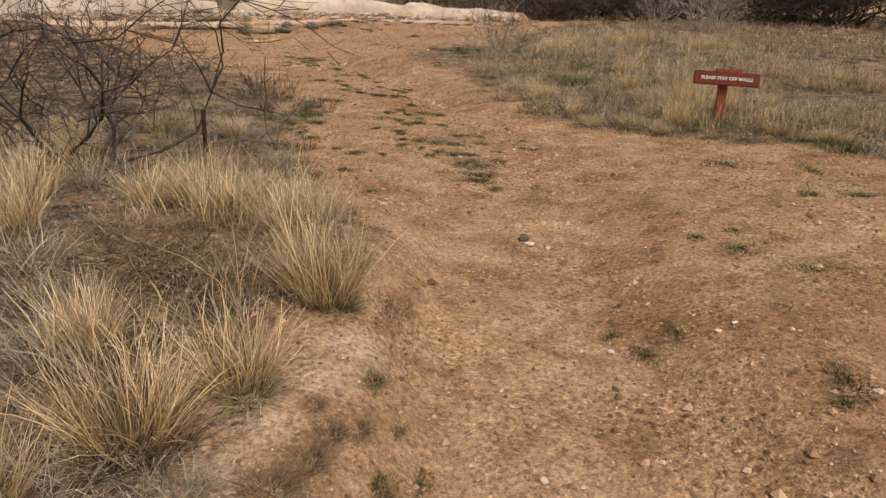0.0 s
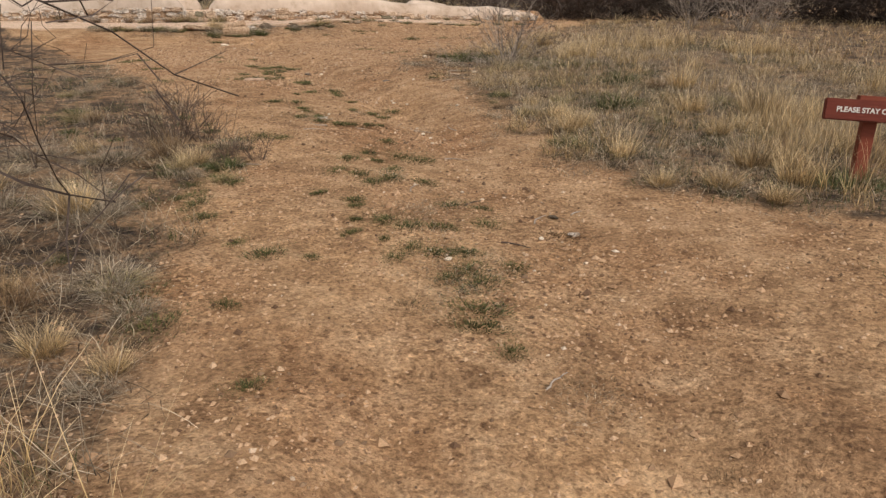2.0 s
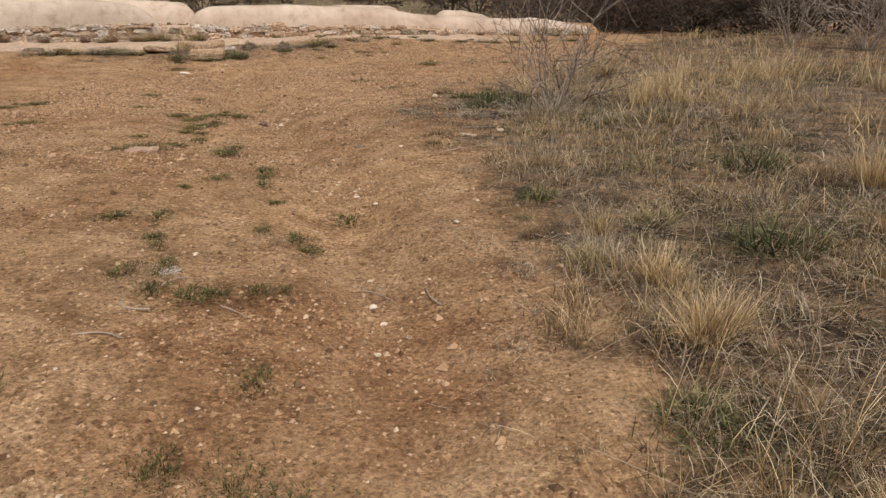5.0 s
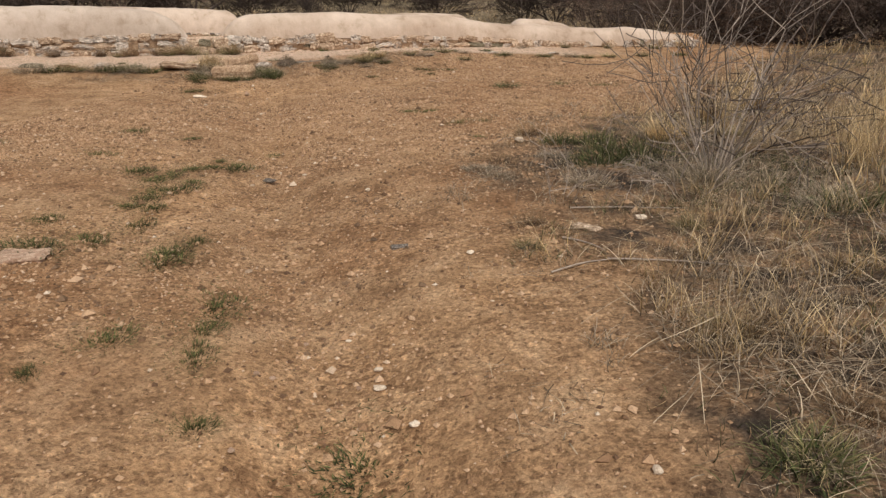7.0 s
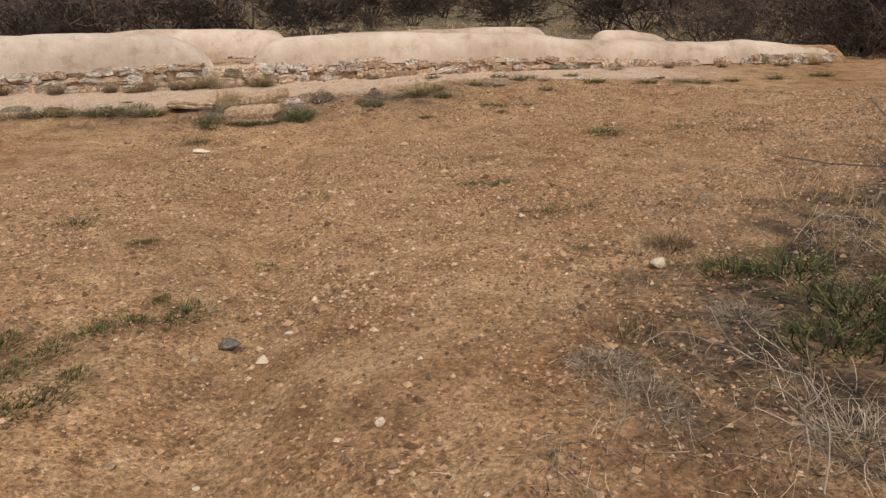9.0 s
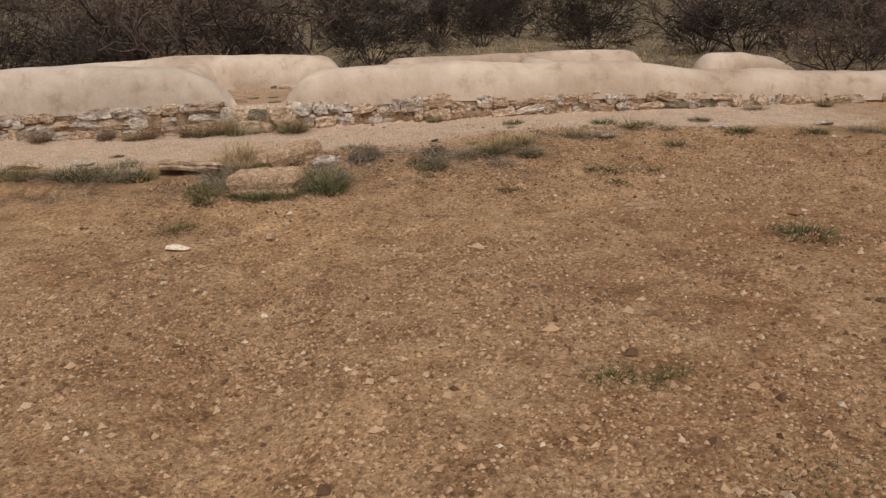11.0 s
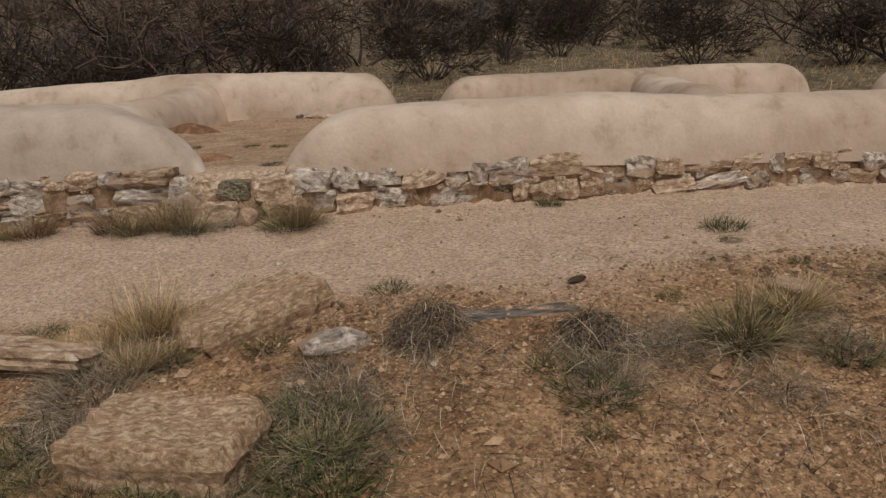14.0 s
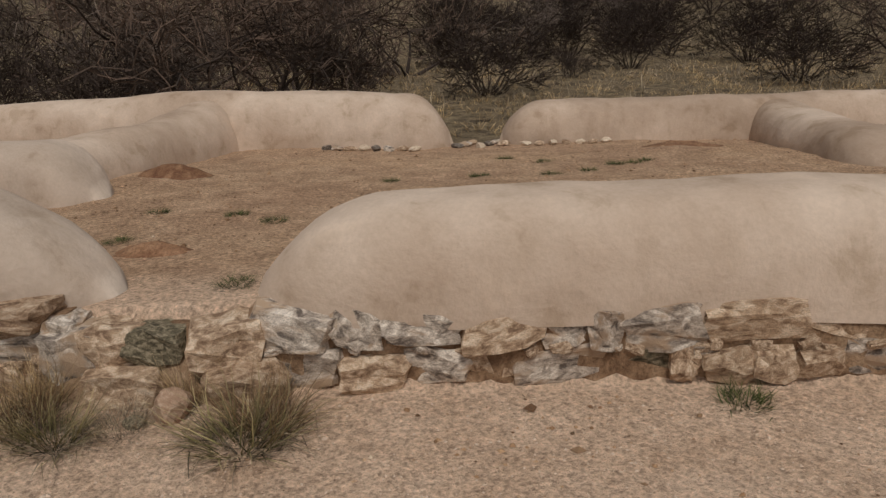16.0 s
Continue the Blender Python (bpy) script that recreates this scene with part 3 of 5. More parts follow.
def slab_mesh(seed, thick=0.25, n=48):
    """A flat slab about one metre across, with a broken outline, a pitted top and a stepped, flaking edge."""
    r = random.Random(seed)
    verts, faces = [], []
    outline = []
    for i in range(n):
        a = 2 * math.pi * i / n
        c, s = math.cos(a), math.sin(a)
        k = 0.5 / max(abs(c), abs(s)) ** 0.92
        k *= 1 + 0.17 * noise.noise((c * 1.3 + seed, s * 1.3, 0)) + 0.10 * noise.noise((c * 4 + seed, s * 4, 5)) + r.gauss(0, 0.014)
        outline.append((c, s, k))
    rings = ((0.90, -thick), (1.02, -thick * 0.72), (0.96, -thick * 0.5), (1.04, -thick * 0.3), (1.0, -0.05), (0.96, -0.01), (0.88, 0.0), (0.74, 0.0), (0.58, 0.0), (0.42, 0.0), (0.24, 0.0), (0.08, 0.0))
    for j, (k, z) in enumerate(rings):
        for c, s, l in outline:
            x, y = c * l * k, s * l * k
            rag = 0.05 * noise.noise((c * 5, s * 5, seed + z * 9)) if 0 < j < 5 else 0.0
            lift = 0.09 * noise.noise((x * 2.2 + seed, y * 2.2, 1)) + 0.04 * noise.noise((x * 7, y * 7, seed)) + 0.02 * noise.noise((x * 17, y * 17, seed))
            verts.append((x * (1 + rag), y * (1 + rag), z + lift * (1 if j > 3 else 0.4)))
    for j in range(len(rings) - 1):
        for i in range(n):
            faces.append((j * n + i, j * n + (i + 1) % n, (j + 1) * n + (i + 1) % n, (j + 1) * n + i))
    faces.append([(len(rings) - 1) * n + i for i in range(n)])
    faces.append([n - 1 - i for i in range(n)])
    return mesh_of("slab", verts, faces)


BLOCKS = {m.name: [] for m in (STONE_GREY, STONE_TAN, STONE_DARK, STONE_MOSS)}
for k, (m, count) in enumerate(((STONE_GREY, 7), (STONE_TAN, 6), (STONE_DARK, 3), (STONE_MOSS, 3))):
    for i in range(count):
        me = block_mesh(k * 10 + i + 1)
        me.materials.append(m)
        BLOCKS[m.name].append(me)


def loose(name, me, material, x, y, size, turn, label, category="stone", sink=0.3, tilt=(0, 0), group=""):
    """A stone that lies on the ground. size: its three measures in metres."""
    if not me.materials:
        me.materials.append(material)
    ob = new(name, me)
    ob.matrix_basis = pose(x, y, surface(x, y) + size[2] * (0.5 - sink), tilt[0], tilt[1], turn) @ Matrix.Diagonal((*size, 1))
    return tagged(ob, label, category, group)


def footing(wall, s0, s1, foot, seed, label):
    """Rubble courses under the plaster on the face of a front wall, bedded in mud."""
    r = random.Random(seed)
    inv = wall.matrix_basis.inverted()
    verts, faces = [], []
    n = int((s1 - s0) / 0.1)
    for i in range(n + 1):
        s = s0 + (s1 - s0) * i / n
        top = foot(s) + 0.05 + 0.02 * noise.noise((s * 4, 0, seed))
        front = -0.012 + 0.025 * noise.noise((s * 5, 3, seed))
        for v, z in ((front, -0.6), (front, top - 0.04), (front + 0.05, top), (0.45, top)):
            verts.append(inv @ Vector((*to_world(s, v), z)))
    for i in range(n):
        for j in range(3):
            faces.append((i * 4 + j, (i + 1) * 4 + j, (i + 1) * 4 + j + 1, i * 4 + j + 1))
    faces += [(0, 1, 2, 3), tuple(n * 4 + j for j in (3, 2, 1, 0))]
    part("mud_bed", mesh_of("mud_bed", verts, faces), MUD, wall, "reddish mud bedding between footing stones")
    for course in range(3):
        s = s0 + r.uniform(-0.02, 0.03)
        while s < s1 - 0.04:
            x, y = to_world(s, -0.3)
            low, high = land(x, y) - 0.01, foot(s) + 0.035
            courses = max(1, min(3, round((high - low) / 0.135)))
            w = r.choice((0.13, 0.17, 0.2, 0.24, 0.3, 0.36)) * r.uniform(0.85, 1.15)
            if course >= courses:
                s += w
                continue
            h = (high - low) / courses
            z = low + h * (course + 0.5) + r.uniform(-0.015, 0.015)
            kind = r.choices((STONE_GREY, STONE_TAN, STONE_DARK, STONE_MOSS), (6, 5, 0.15, 0.6))[0]
            if r.random() > 0.02:
                me = r.choice(BLOCKS[kind.name])
                ob = new("stone", me)
                ob.parent = wall
                deep = r.uniform(0.2, 0.28)
                x, y = to_world(s + w / 2, 0.070 + r.uniform(-0.03, 0.025))
                ob.matrix_basis = inv @ (pose(x, y, z, r.gauss(0, 4), r.gauss(0, 5), math.degrees(WA) + r.gauss(0, 5) + r.choice((0, 180))) @ Matrix.Diagonal((w * 1.08, deep, h * r.uniform(0.84, 1.15), 1)))
                if r.random() < 0.75:
                    chip = new("chinking_stone", r.choice(BLOCKS[STONE_TAN.name if r.random() < 0.7 else STONE_GREY.name]))
                    chip.parent = wall
                    x, y = to_world(s + r.uniform(0, w), -0.005)
                    chip.matrix_basis = inv @ (pose(x, y, z - h * 0.5 if course else z + h * 0.42, r.gauss(0, 8), r.gauss(0, 12), math.degrees(WA) + r.gauss(0, 15)) @ Matrix.Diagonal((r.uniform(0.05, 0.11), 0.07, r.uniform(0.025, 0.05), 1)))
            s += w
    tagged(wall, label)


# ---------------------------------------------------------------- grasses
def ribbons(r, p, d, length, width, curl, rise=0.0, segs=3):
    """Many grass blades at once, from feet p and first ways d."""
    n = len(p)
    a = r.uniform(0, 6.283, n)
    side = np.stack([np.cos(a), np.sin(a), np.zeros(n)], 1)
    turn = np.stack([r.normal(0, curl, n), r.normal(0, curl, n), -np.abs(r.normal(0, curl, n)) * 0.9 + rise], 1)
    rows = []
    for k in range(segs + 1):
        q = (width * (max(0.12, 1 - k / segs) ** 0.7) / 2)[:, None]
        rows += [p - side * q, p + side * q]
        d = d + turn / segs
        d = d / np.linalg.norm(d, axis=1)[:, None]
        p = p + d * (length / segs)[:, None]
    verts = np.stack(rows, 1).reshape(-1, 3)
    base = np.arange(n)[:, None, None] * (2 * segs + 2)
    step = np.arange(segs)[None, :, None] * 2
    faces = (base + step + np.array([0, 1, 3, 2])[None, None, :]).reshape(-1, 4)
    along_blade = np.tile(np.repeat(np.arange(segs + 1) / segs, 2), n)
    return verts, faces, along_blade


def strands(r, count, place, length, width, rise, curl, segs=3):
    """Ribbons: place(r) gives a foot and a way to lean. Vertices, faces and the distance along each ribbon."""
    verts, faces, along = [], [], []
    for i in range(count):
        p, d = place(r)
        l, w = length * r.uniform(0.55, 1.15), width * r.uniform(0.6, 1.3)
        a = r.uniform(0, 6.283)
        side = Vector((math.cos(a), math.sin(a), 0))
        turn = Vector((r.gauss(0, curl), r.gauss(0, curl), -abs(r.gauss(0, curl)) * 0.9 + rise))
        first = len(verts)
        for k in range(segs + 1):
            f = k / segs
            q = w * (1 - f) ** 0.7 / 2
            if k == segs:
                verts.append(tuple(p))
                along.append(1.0)
            else:
                verts += [tuple(p - side * q), tuple(p + side * q)]
                along += [f, f]
            d = (d + turn / segs).normalized()
            p = p + d * (l / segs)
        for k in range(segs - 1):
            b = first + 2 * k
            faces.append((b, b + 1, b + 3, b + 2))
        b = first + 2 * (segs - 1)
        faces.append((b, b + 1, b + 2))
    return verts, faces, along


def clump_mesh(name, seed, count, height, radius, lean, curl, width, material, litter=0, rise=0.0, heap=0.5):
    r = random.Random(seed)

    def foot(r):
        a, q = r.uniform(0, 6.283), radius * r.random() ** heap
        q *= 1 + 0.45 * math.sin(a * 3 + seed) * (heap - 0.5)
        out = q / radius * lean + abs(r.gauss(0, lean * 0.35))
        b = a + r.gauss(0, 0.5)
        return Vector((math.cos(a) * q, math.sin(a) * q, -0.02)), Vector((math.cos(b) * out, math.sin(b) * out, 1)).normalized()

    def fallen(r):
        a, q = r.uniform(0, 6.283), radius * (0.6 + 1.2 * r.random())
        b = r.uniform(0, 6.283)
        return Vector((math.cos(a) * q, math.sin(a) * q, 0.012 + 0.03 * r.random())), Vector((math.cos(b), math.sin(b), r.uniform(-0.02, 0.25))).normalized()

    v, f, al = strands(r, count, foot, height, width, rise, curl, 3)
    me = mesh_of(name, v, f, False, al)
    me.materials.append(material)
    v, f, al = strands(r, litter, fallen, min(0.3, height * 0.6), width, 0.02, 0.3, 3)
    low = mesh_of("litter", v, f, False, al)
    low.materials.append(THATCH if height > 0.2 else material)
    return me, low


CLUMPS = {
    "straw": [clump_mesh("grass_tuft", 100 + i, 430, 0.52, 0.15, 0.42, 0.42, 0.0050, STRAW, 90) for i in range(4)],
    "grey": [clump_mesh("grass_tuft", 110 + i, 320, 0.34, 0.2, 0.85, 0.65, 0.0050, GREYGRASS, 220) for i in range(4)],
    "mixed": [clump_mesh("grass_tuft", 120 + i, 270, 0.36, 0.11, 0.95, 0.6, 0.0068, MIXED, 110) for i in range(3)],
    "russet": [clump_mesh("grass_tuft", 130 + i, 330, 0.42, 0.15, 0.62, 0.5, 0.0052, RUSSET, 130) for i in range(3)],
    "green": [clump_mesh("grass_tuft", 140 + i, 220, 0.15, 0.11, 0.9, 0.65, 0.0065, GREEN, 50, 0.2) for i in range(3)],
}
SAY = {"straw": "tall clump of golden dry straw grass", "grey": "matted clump of grey dry grass", "mixed": "spiky grass clump, green at its foot and straw-coloured above",
       "russet": "dry reddish-brown grass clump with pale tips", "green": "small tuft of fresh green grass"}
crng = random.Random(77)


def clump(kind, x, y, size=1.0, z=None, tall=1.0):
    blades, low = crng.choice(CLUMPS[kind])
    ob = holder("grass_clump", x, y, surface(x, y) if z is None else z, crng.uniform(0, 360))
    ob.scale = (size * crng.uniform(0.85, 1.15), size * crng.uniform(0.85, 1.15), size * tall * crng.uniform(0.85, 1.1))
    part("grass_tuft", blades, None, ob)
    tagged(part("litter", low, None, ob, "flattened dead grass blades"), kind="stuff")
    return tagged(ob, SAY[kind], "grass", "grass clumps")


MATS = [clump_mesh("foliage", 150 + i, 460, 0.045, 0.17, 1.5, 0.7, 0.0062, WEED, 200, 0.35, 0.8) for i in range(5)]
DRIED = [clump_mesh("foliage", 170 + i, 260, 0.04, 0.18, 1.6, 0.7, 0.0055, RUSSET, 160, 0.3, 0.8) for i in range(3)]


def weed(x, y, size=1.0, label="flat dark green weed mat on the bare dirt", kinds=MATS):
    leaves, low = crng.choice(kinds)
    ob = holder("low_weed", x, y, surface(x, y) + 0.012, crng.uniform(0, 360))
    size = 0.12 + (1.2 if y < 9 else 1.5) * size
    ob.scale = (size * crng.uniform(0.9, 1.5), size * crng.uniform(0.65, 1.05), 0.45 + 0.5 * size)
    part("foliage", leaves, None, ob)
    tagged(part("runner_mat", low, None, ob), kind="stuff")
    return tagged(ob, label, "weed", "weeds on the track")


# ---------------------------------------------------------------- front footings and the doorway
footing(front_left, -9.4, -1.9, lambda s: 0.42 - 0.1 * ease(-2.4, -1.9, s), 11, LOW + " on a rubble stone footing")
footing(front_right, -1.12, 10.1, lambda s: float(np.interp(s, (-1.2, 0.8, 1.8, 4, 6.6, 8.9, 10.2), (0.31, 0.29, 0.22, 0.13, -0.10, -0.12, -0.2))), 12, LOW + " on a rubble stone footing")
SILL = (("mossy_rock", STONE_MOSS, -1.50, 0.03, 0.24, (0.21, 0.2, 0.13), "dark mossy sill rock in the ruin doorway"),
        ("sill_rock", STONE_TAN, -1.70, 0.04, 0.24, (0.24, 0.22, 0.16), "tan sill rock in the ruin doorway"),
        ("sill_rock", STONE_TAN, -1.22, 0.02, 0.24, (0.26, 0.24, 0.17), "tan sill rock in the ruin doorway"),
        ("sill_rock", STONE_TAN, -1.62, -0.06, 0.08, (0.30, 0.22, 0.16), "tan sill rock in the ruin doorway"),
        ("sill_rock", STONE_GREY, -1.86, 0.02, 0.22, (0.22, 0.22, 0.2), "grey sill rock in the ruin doorway"),
        ("sill_rock", STONE_TAN, -1.14, -0.08, 0.10, (0.26, 0.2, 0.14), "tan sill rock in the ruin doorway"),
        ("pink_rock", STONE_PINK, -1.38, -0.24, 0.08, (0.17, 0.14, 0.15), "pinkish rounded rock below the doorway sill"),
        ("small_rock", STONE_MOSS, -1.50, -0.30, 0.04, (0.09, 0.08, 0.08), "small grey-green rock below the doorway sill"))
for i, (nm, mt, s, v, z, size, say) in enumerate(SILL):
    me = block_mesh(300 + i) if "sill" in say and "below" not in say else rock_mesh(300 + i, 0.95, 9)
    me.materials.append(mt)
    ob = new(nm, me)
    ob.matrix_basis = pose(*to_world(s, v), z, 4 * (i % 3) - 4, 5 - 3 * (i % 4), 27 + 9 * (i % 3)) @ Matrix.Diagonal((size[0] * 1.1, size[1] * 1.1, size[2] * 1.1, 1))
    tagged(ob, say, "rock", "doorway rocks")
sill_v, sill_f = [], []
for i in range(9):
    for j, (v, z) in enumerate(((-0.16, -0.1), (-0.10, 0.10), (-0.03, 0.22), (0.04, 0.30), (0.4, 0.30))):
        s = -1.95 + 0.11 * i
        lump = 0.03 * noise.noise((s * 5, v * 6, 2.0))
        sill_v.append((*to_world(s, v + lump), z + lump))
for i in range(8):
    for j in range(4):
        sill_f.append((i * 5 + j, (i + 1) * 5 + j, (i + 1) * 5 + j + 1, i * 5 + j + 1))
sill_me = mesh_of("earth_sill", sill_v, sill_f, True)
sill_me.materials.append(MUD)
tagged(new("earth_sill", sill_me), "worn bank of reddish earth in the ruin doorway", "sill", kind="structure")
for i in range(16):
    s = (-0.3 + 0.07 * i) if i < 8 else (-2.0 + 0.16 * (i - 8))
    v = 6.22 + 0.05 * (i % 3) if i >= 8 else 6.35 + 0.12 * (i % 3)
    if i < 8:
        s, v = -0.33 + 0.1 * i, 6.55 + 0.2 * (i % 3)
    x, y = to_world(s, v - 0.15)
    loose("rubble_stone", rock_mesh(330 + i % 5, 0.8), (STONE_DARK, STONE_GREY, STONE_TAN, STONE_PALE)[i % 4], x, y, (0.2, 0.14, 0.11), i * 40, "broken footing stone by the back wall", "stone", 0.25, group="rubble by the back wall")
for i in range(7):
    x, y = to_world(0.55 + 0.17 * i, 6.27)
    loose("rubble_stone", rock_mesh(330 + i % 5, 0.8), (STONE_PALE, STONE_TAN)[i % 2], x, y, (0.16, 0.12, 0.10), i * 55, "broken footing stone by the back wall", "stone", 0.25, group="rubble by the back wall")
for s, v, k, size in ((-1.05, -0.42, "mixed", 0.95), (-0.98, -0.30, "russet", 0.7), (-1.75, -0.42, "mixed", 0.75), (-1.95, -0.3, "russet", 0.75), (-2.15, -0.38, "mixed", 0.7), (-2.35, -0.28, "russet", 0.65),
                      (-1.35, -0.1, "straw", 0.45), (-1.95, -0.12, "straw", 0.5), (-2.9, -0.25, "russet", 0.7), (-3.4, -0.2, "russet", 0.6), (-4.2, -0.22, "russet", 0.6), (-3.1, -0.25, "mixed", 0.5),
                      (-5.0, -0.25, "russet", 0.7), (-1.55, -0.32, "grey", 0.5), (5.2, -0.5, "grey", 0.6), (6.3, -0.4, "mixed", 0.7), (7.4, -0.4, "mixed", 0.6), (8.6, -0.5, "mixed", 0.8), (9.4, -0.4, "straw", 0.7)):
    clump(k, *to_world(s, v), size)
for x, y in ((-4.94, 24.66), (-3.69, 24.13)):
    clump("green", x, y, 0.8)

# ---------------------------------------------------------------- rocks and slabs along the lower terrace
def dead_mound(x, y, wide, high, seed, label):
    """The fibrous stump of a dead grass clump, with grey blades hanging over it."""
    ob = holder("dead_grass_stump", x, y, surface(x, y) - 0.02, seed * 37)
    tagged(ob, label, "stump", "dead grass stumps")
    core = rock_mesh(seed, 0.9, 3)
    core.materials.append(FIBRE)
    c = part("core", core, None, ob, "dark brown fibrous core")
    c.matrix_basis = pose(0, 0, high * 0.3) @ Matrix.Diagonal((wide * 0.95, wide * 0.75, high * 0.85, 1))
    r = np.random.default_rng(seed)
    for kind, mat, count, long, drop in (("draped_grass", THATCH, 900, 0.21, 0.45), ("inner_grass", RUSSET, 500, 0.14, 0.3)):
        a, q = r.uniform(0, 6.283, count), np.sqrt(r.random(count)) * 1.25
        p = np.stack([np.cos(a) * q * wide * 0.45, np.sin(a) * q * wide * 0.36, high * np.clip(1 - 0.7 * q * q, 0.05, 1) * r.uniform(0.6, 1.1, count)], 1)
        d = r.normal(0, 1, (count, 3)) * np.array([1, 1, 0.5])
        d /= np.linalg.norm(d, axis=1)[:, None]
        v, f, al = ribbons(r, p, d, long * r.uniform(0.5, 1.3, count), 0.0034 * r.uniform(0.6, 1.3, count), 1.1, -drop)
        v[:, 2] = np.maximum(v[:, 2], 0.012)
        tagged(part(kind, mesh_of(kind, v.tolist(), f.tolist(), False, al.astype(np.float32)), mat, ob), kind="stuff")
    return ob


FIBRE = rocky("dead_fibre", (0.05, 0.036, 0.026), (0.15, 0.11, 0.08), (0.30, 0.24, 0.18), 22, relief=0.9)
loose("flat_slab", slab_mesh(1, 0.6), STONE_CRUST, -5.36, 21.36, (0.64, 0.36, 0.45), 16, "flat pinkish stone slab half sunk in the dirt", "slab", 0.13)
loose("tilted_slab", slab_mesh(2, 0.7), STONE_CRUST, -5.75, 22.29, (0.68, 0.46, 0.40), 66, "large pinkish speckled slab tilted in the dirt", "slab", 0.22, (-5, -4))
loose("grey_rock", rock_mesh(4, 0.7), STONE_GREY, -5.20, 22.20, (0.32, 0.24, 0.2), 30, "speckled grey rock among dry grass", "rock", 0.42)
loose("rock_ledge", slab_mesh(6, 0.5), STONE_DARK, -4.52, 22.74, (0.66, 0.11, 0.09), 27, "thin grey rock ledge bared at the terrace edge", "rock", 0.44)
loose("dark_slab", slab_mesh(7, 0.3), STONE_TAN, -6.42, 21.60, (0.62, 0.28, 0.3), 22, "thin brown slab leaning in the dirt", "slab", 0.16, (-12, 5))
loose("red_rock", rock_mesh(8, 0.7), STONE_PINK, -3.36, 23.20, (0.2, 0.16, 0.18), 10, "reddish rock beside a grass clump", "rock", 0.25)
loose("dark_chip", rock_mesh(9, 0.5), FIBRE, -4.33, 23.12, (0.11, 0.06, 0.07), 40, "small dark brown chip of bark on the terrace", "bark", 0.2)
dead_mound(-4.86, 22.46, 0.46, 0.17, 51, "dark dead grass stump under bleached tangled blades")
dead_mound(-4.13, 22.66, 0.40, 0.12, 52, "low dead grass stump with grey blades")
for x, y, w, t, m in ((-7.88, 21.52, 0.34, 20, STONE_GREY), (-7.45, 21.42, 0.30, 40, STONE_TAN), (-8.3, 21.2, 0.4, 10, STONE_TAN), (-7.0, 21.4, 0.22, 60, STONE_TAN), (-8.7, 20.9, 0.4, 33, STONE_MOSS), (-2.5, 23.62, 0.2, 20, STONE_GREY),
                      (-1.9, 24.2, 0.22, 50, STONE_TAN), (-1.4, 24.5, 0.24, 12, STONE_GREY), (-0.2, 25.3, 0.3, 40, STONE_GREY)):
    loose("edging_stone", rock_mesh(int(w * 100) + int(t), 0.6), m, x, y, (w, w * 0.6, w * 0.42), t, "low weathered edging stone along the terrace", "stone", 0.36, group="edging stones")
# low clumps between the slabs
for k, x, y, size in (("mixed", -4.86, 21.58, 0.62), ("green", -4.92, 21.66, 1.6), ("green", -4.80, 21.50, 1.5), ("grey", -4.98, 21.80, 0.6), ("grey", -5.07, 21.92, 0.6), ("green", -5.02, 21.72, 1.2), ("green", -5.26, 22.82, 0.75), ("green", -5.52, 22.10, 0.7), ("mixed", -5.83, 21.83, 0.6), ("green", -6.63, 21.80, 0.7),
                      ("green", -6.24, 22.14, 0.6), ("mixed", -5.88, 21.14, 0.45), ("green", -5.86, 21.08, 1.1), ("green", -5.73, 20.92, 1.0), ("grey", -5.80, 21.30, 0.5), ("grey", -6.1, 21.68, 0.85), ("mixed", -5.27, 21.14, 0.5), ("green", -5.42, 21.12, 1.0), ("green", -5.1, 21.2, 1.1), ("grey", -5.95, 21.5, 0.7)):
    clump(k, x, y, size, None, 0.7)
for k, x, y, size in (("mixed", -3.52, 22.80, 1.05), ("mixed", -3.55, 22.74, 0.8), ("mixed", -3.36, 23.06, 0.75), ("straw", -3.34, 23.08, 0.5), ("green", -3.15, 22.79, 1.0), ("grey", -3.22, 22.84, 0.5), ("grey", -3.40, 22.50, 0.42), ("grey", -4.0, 22.30, 0.55), ("green", -4.02, 22.24, 1.1), ("grey", -4.08, 22.50, 0.6), ("grey", -3.9, 22.70, 0.6),
                      ("green", -4.22, 22.36, 0.7), ("green", -3.88, 23.08, 0.5), ("green", -3.98, 22.02, 0.4), ("green", -3.32, 23.62, 0.42), ("green", -3.66, 23.90, 0.38), ("grey", -3.72, 22.72, 0.5), ("mixed", -2.84, 23.48, 0.7), ("green", -2.65, 24.30, 1.1), ("mixed", -2.30, 24.12, 0.8), ("grey", -2.56, 23.60, 0.6)):
    clump(k, x, y, size, None, 0.75)
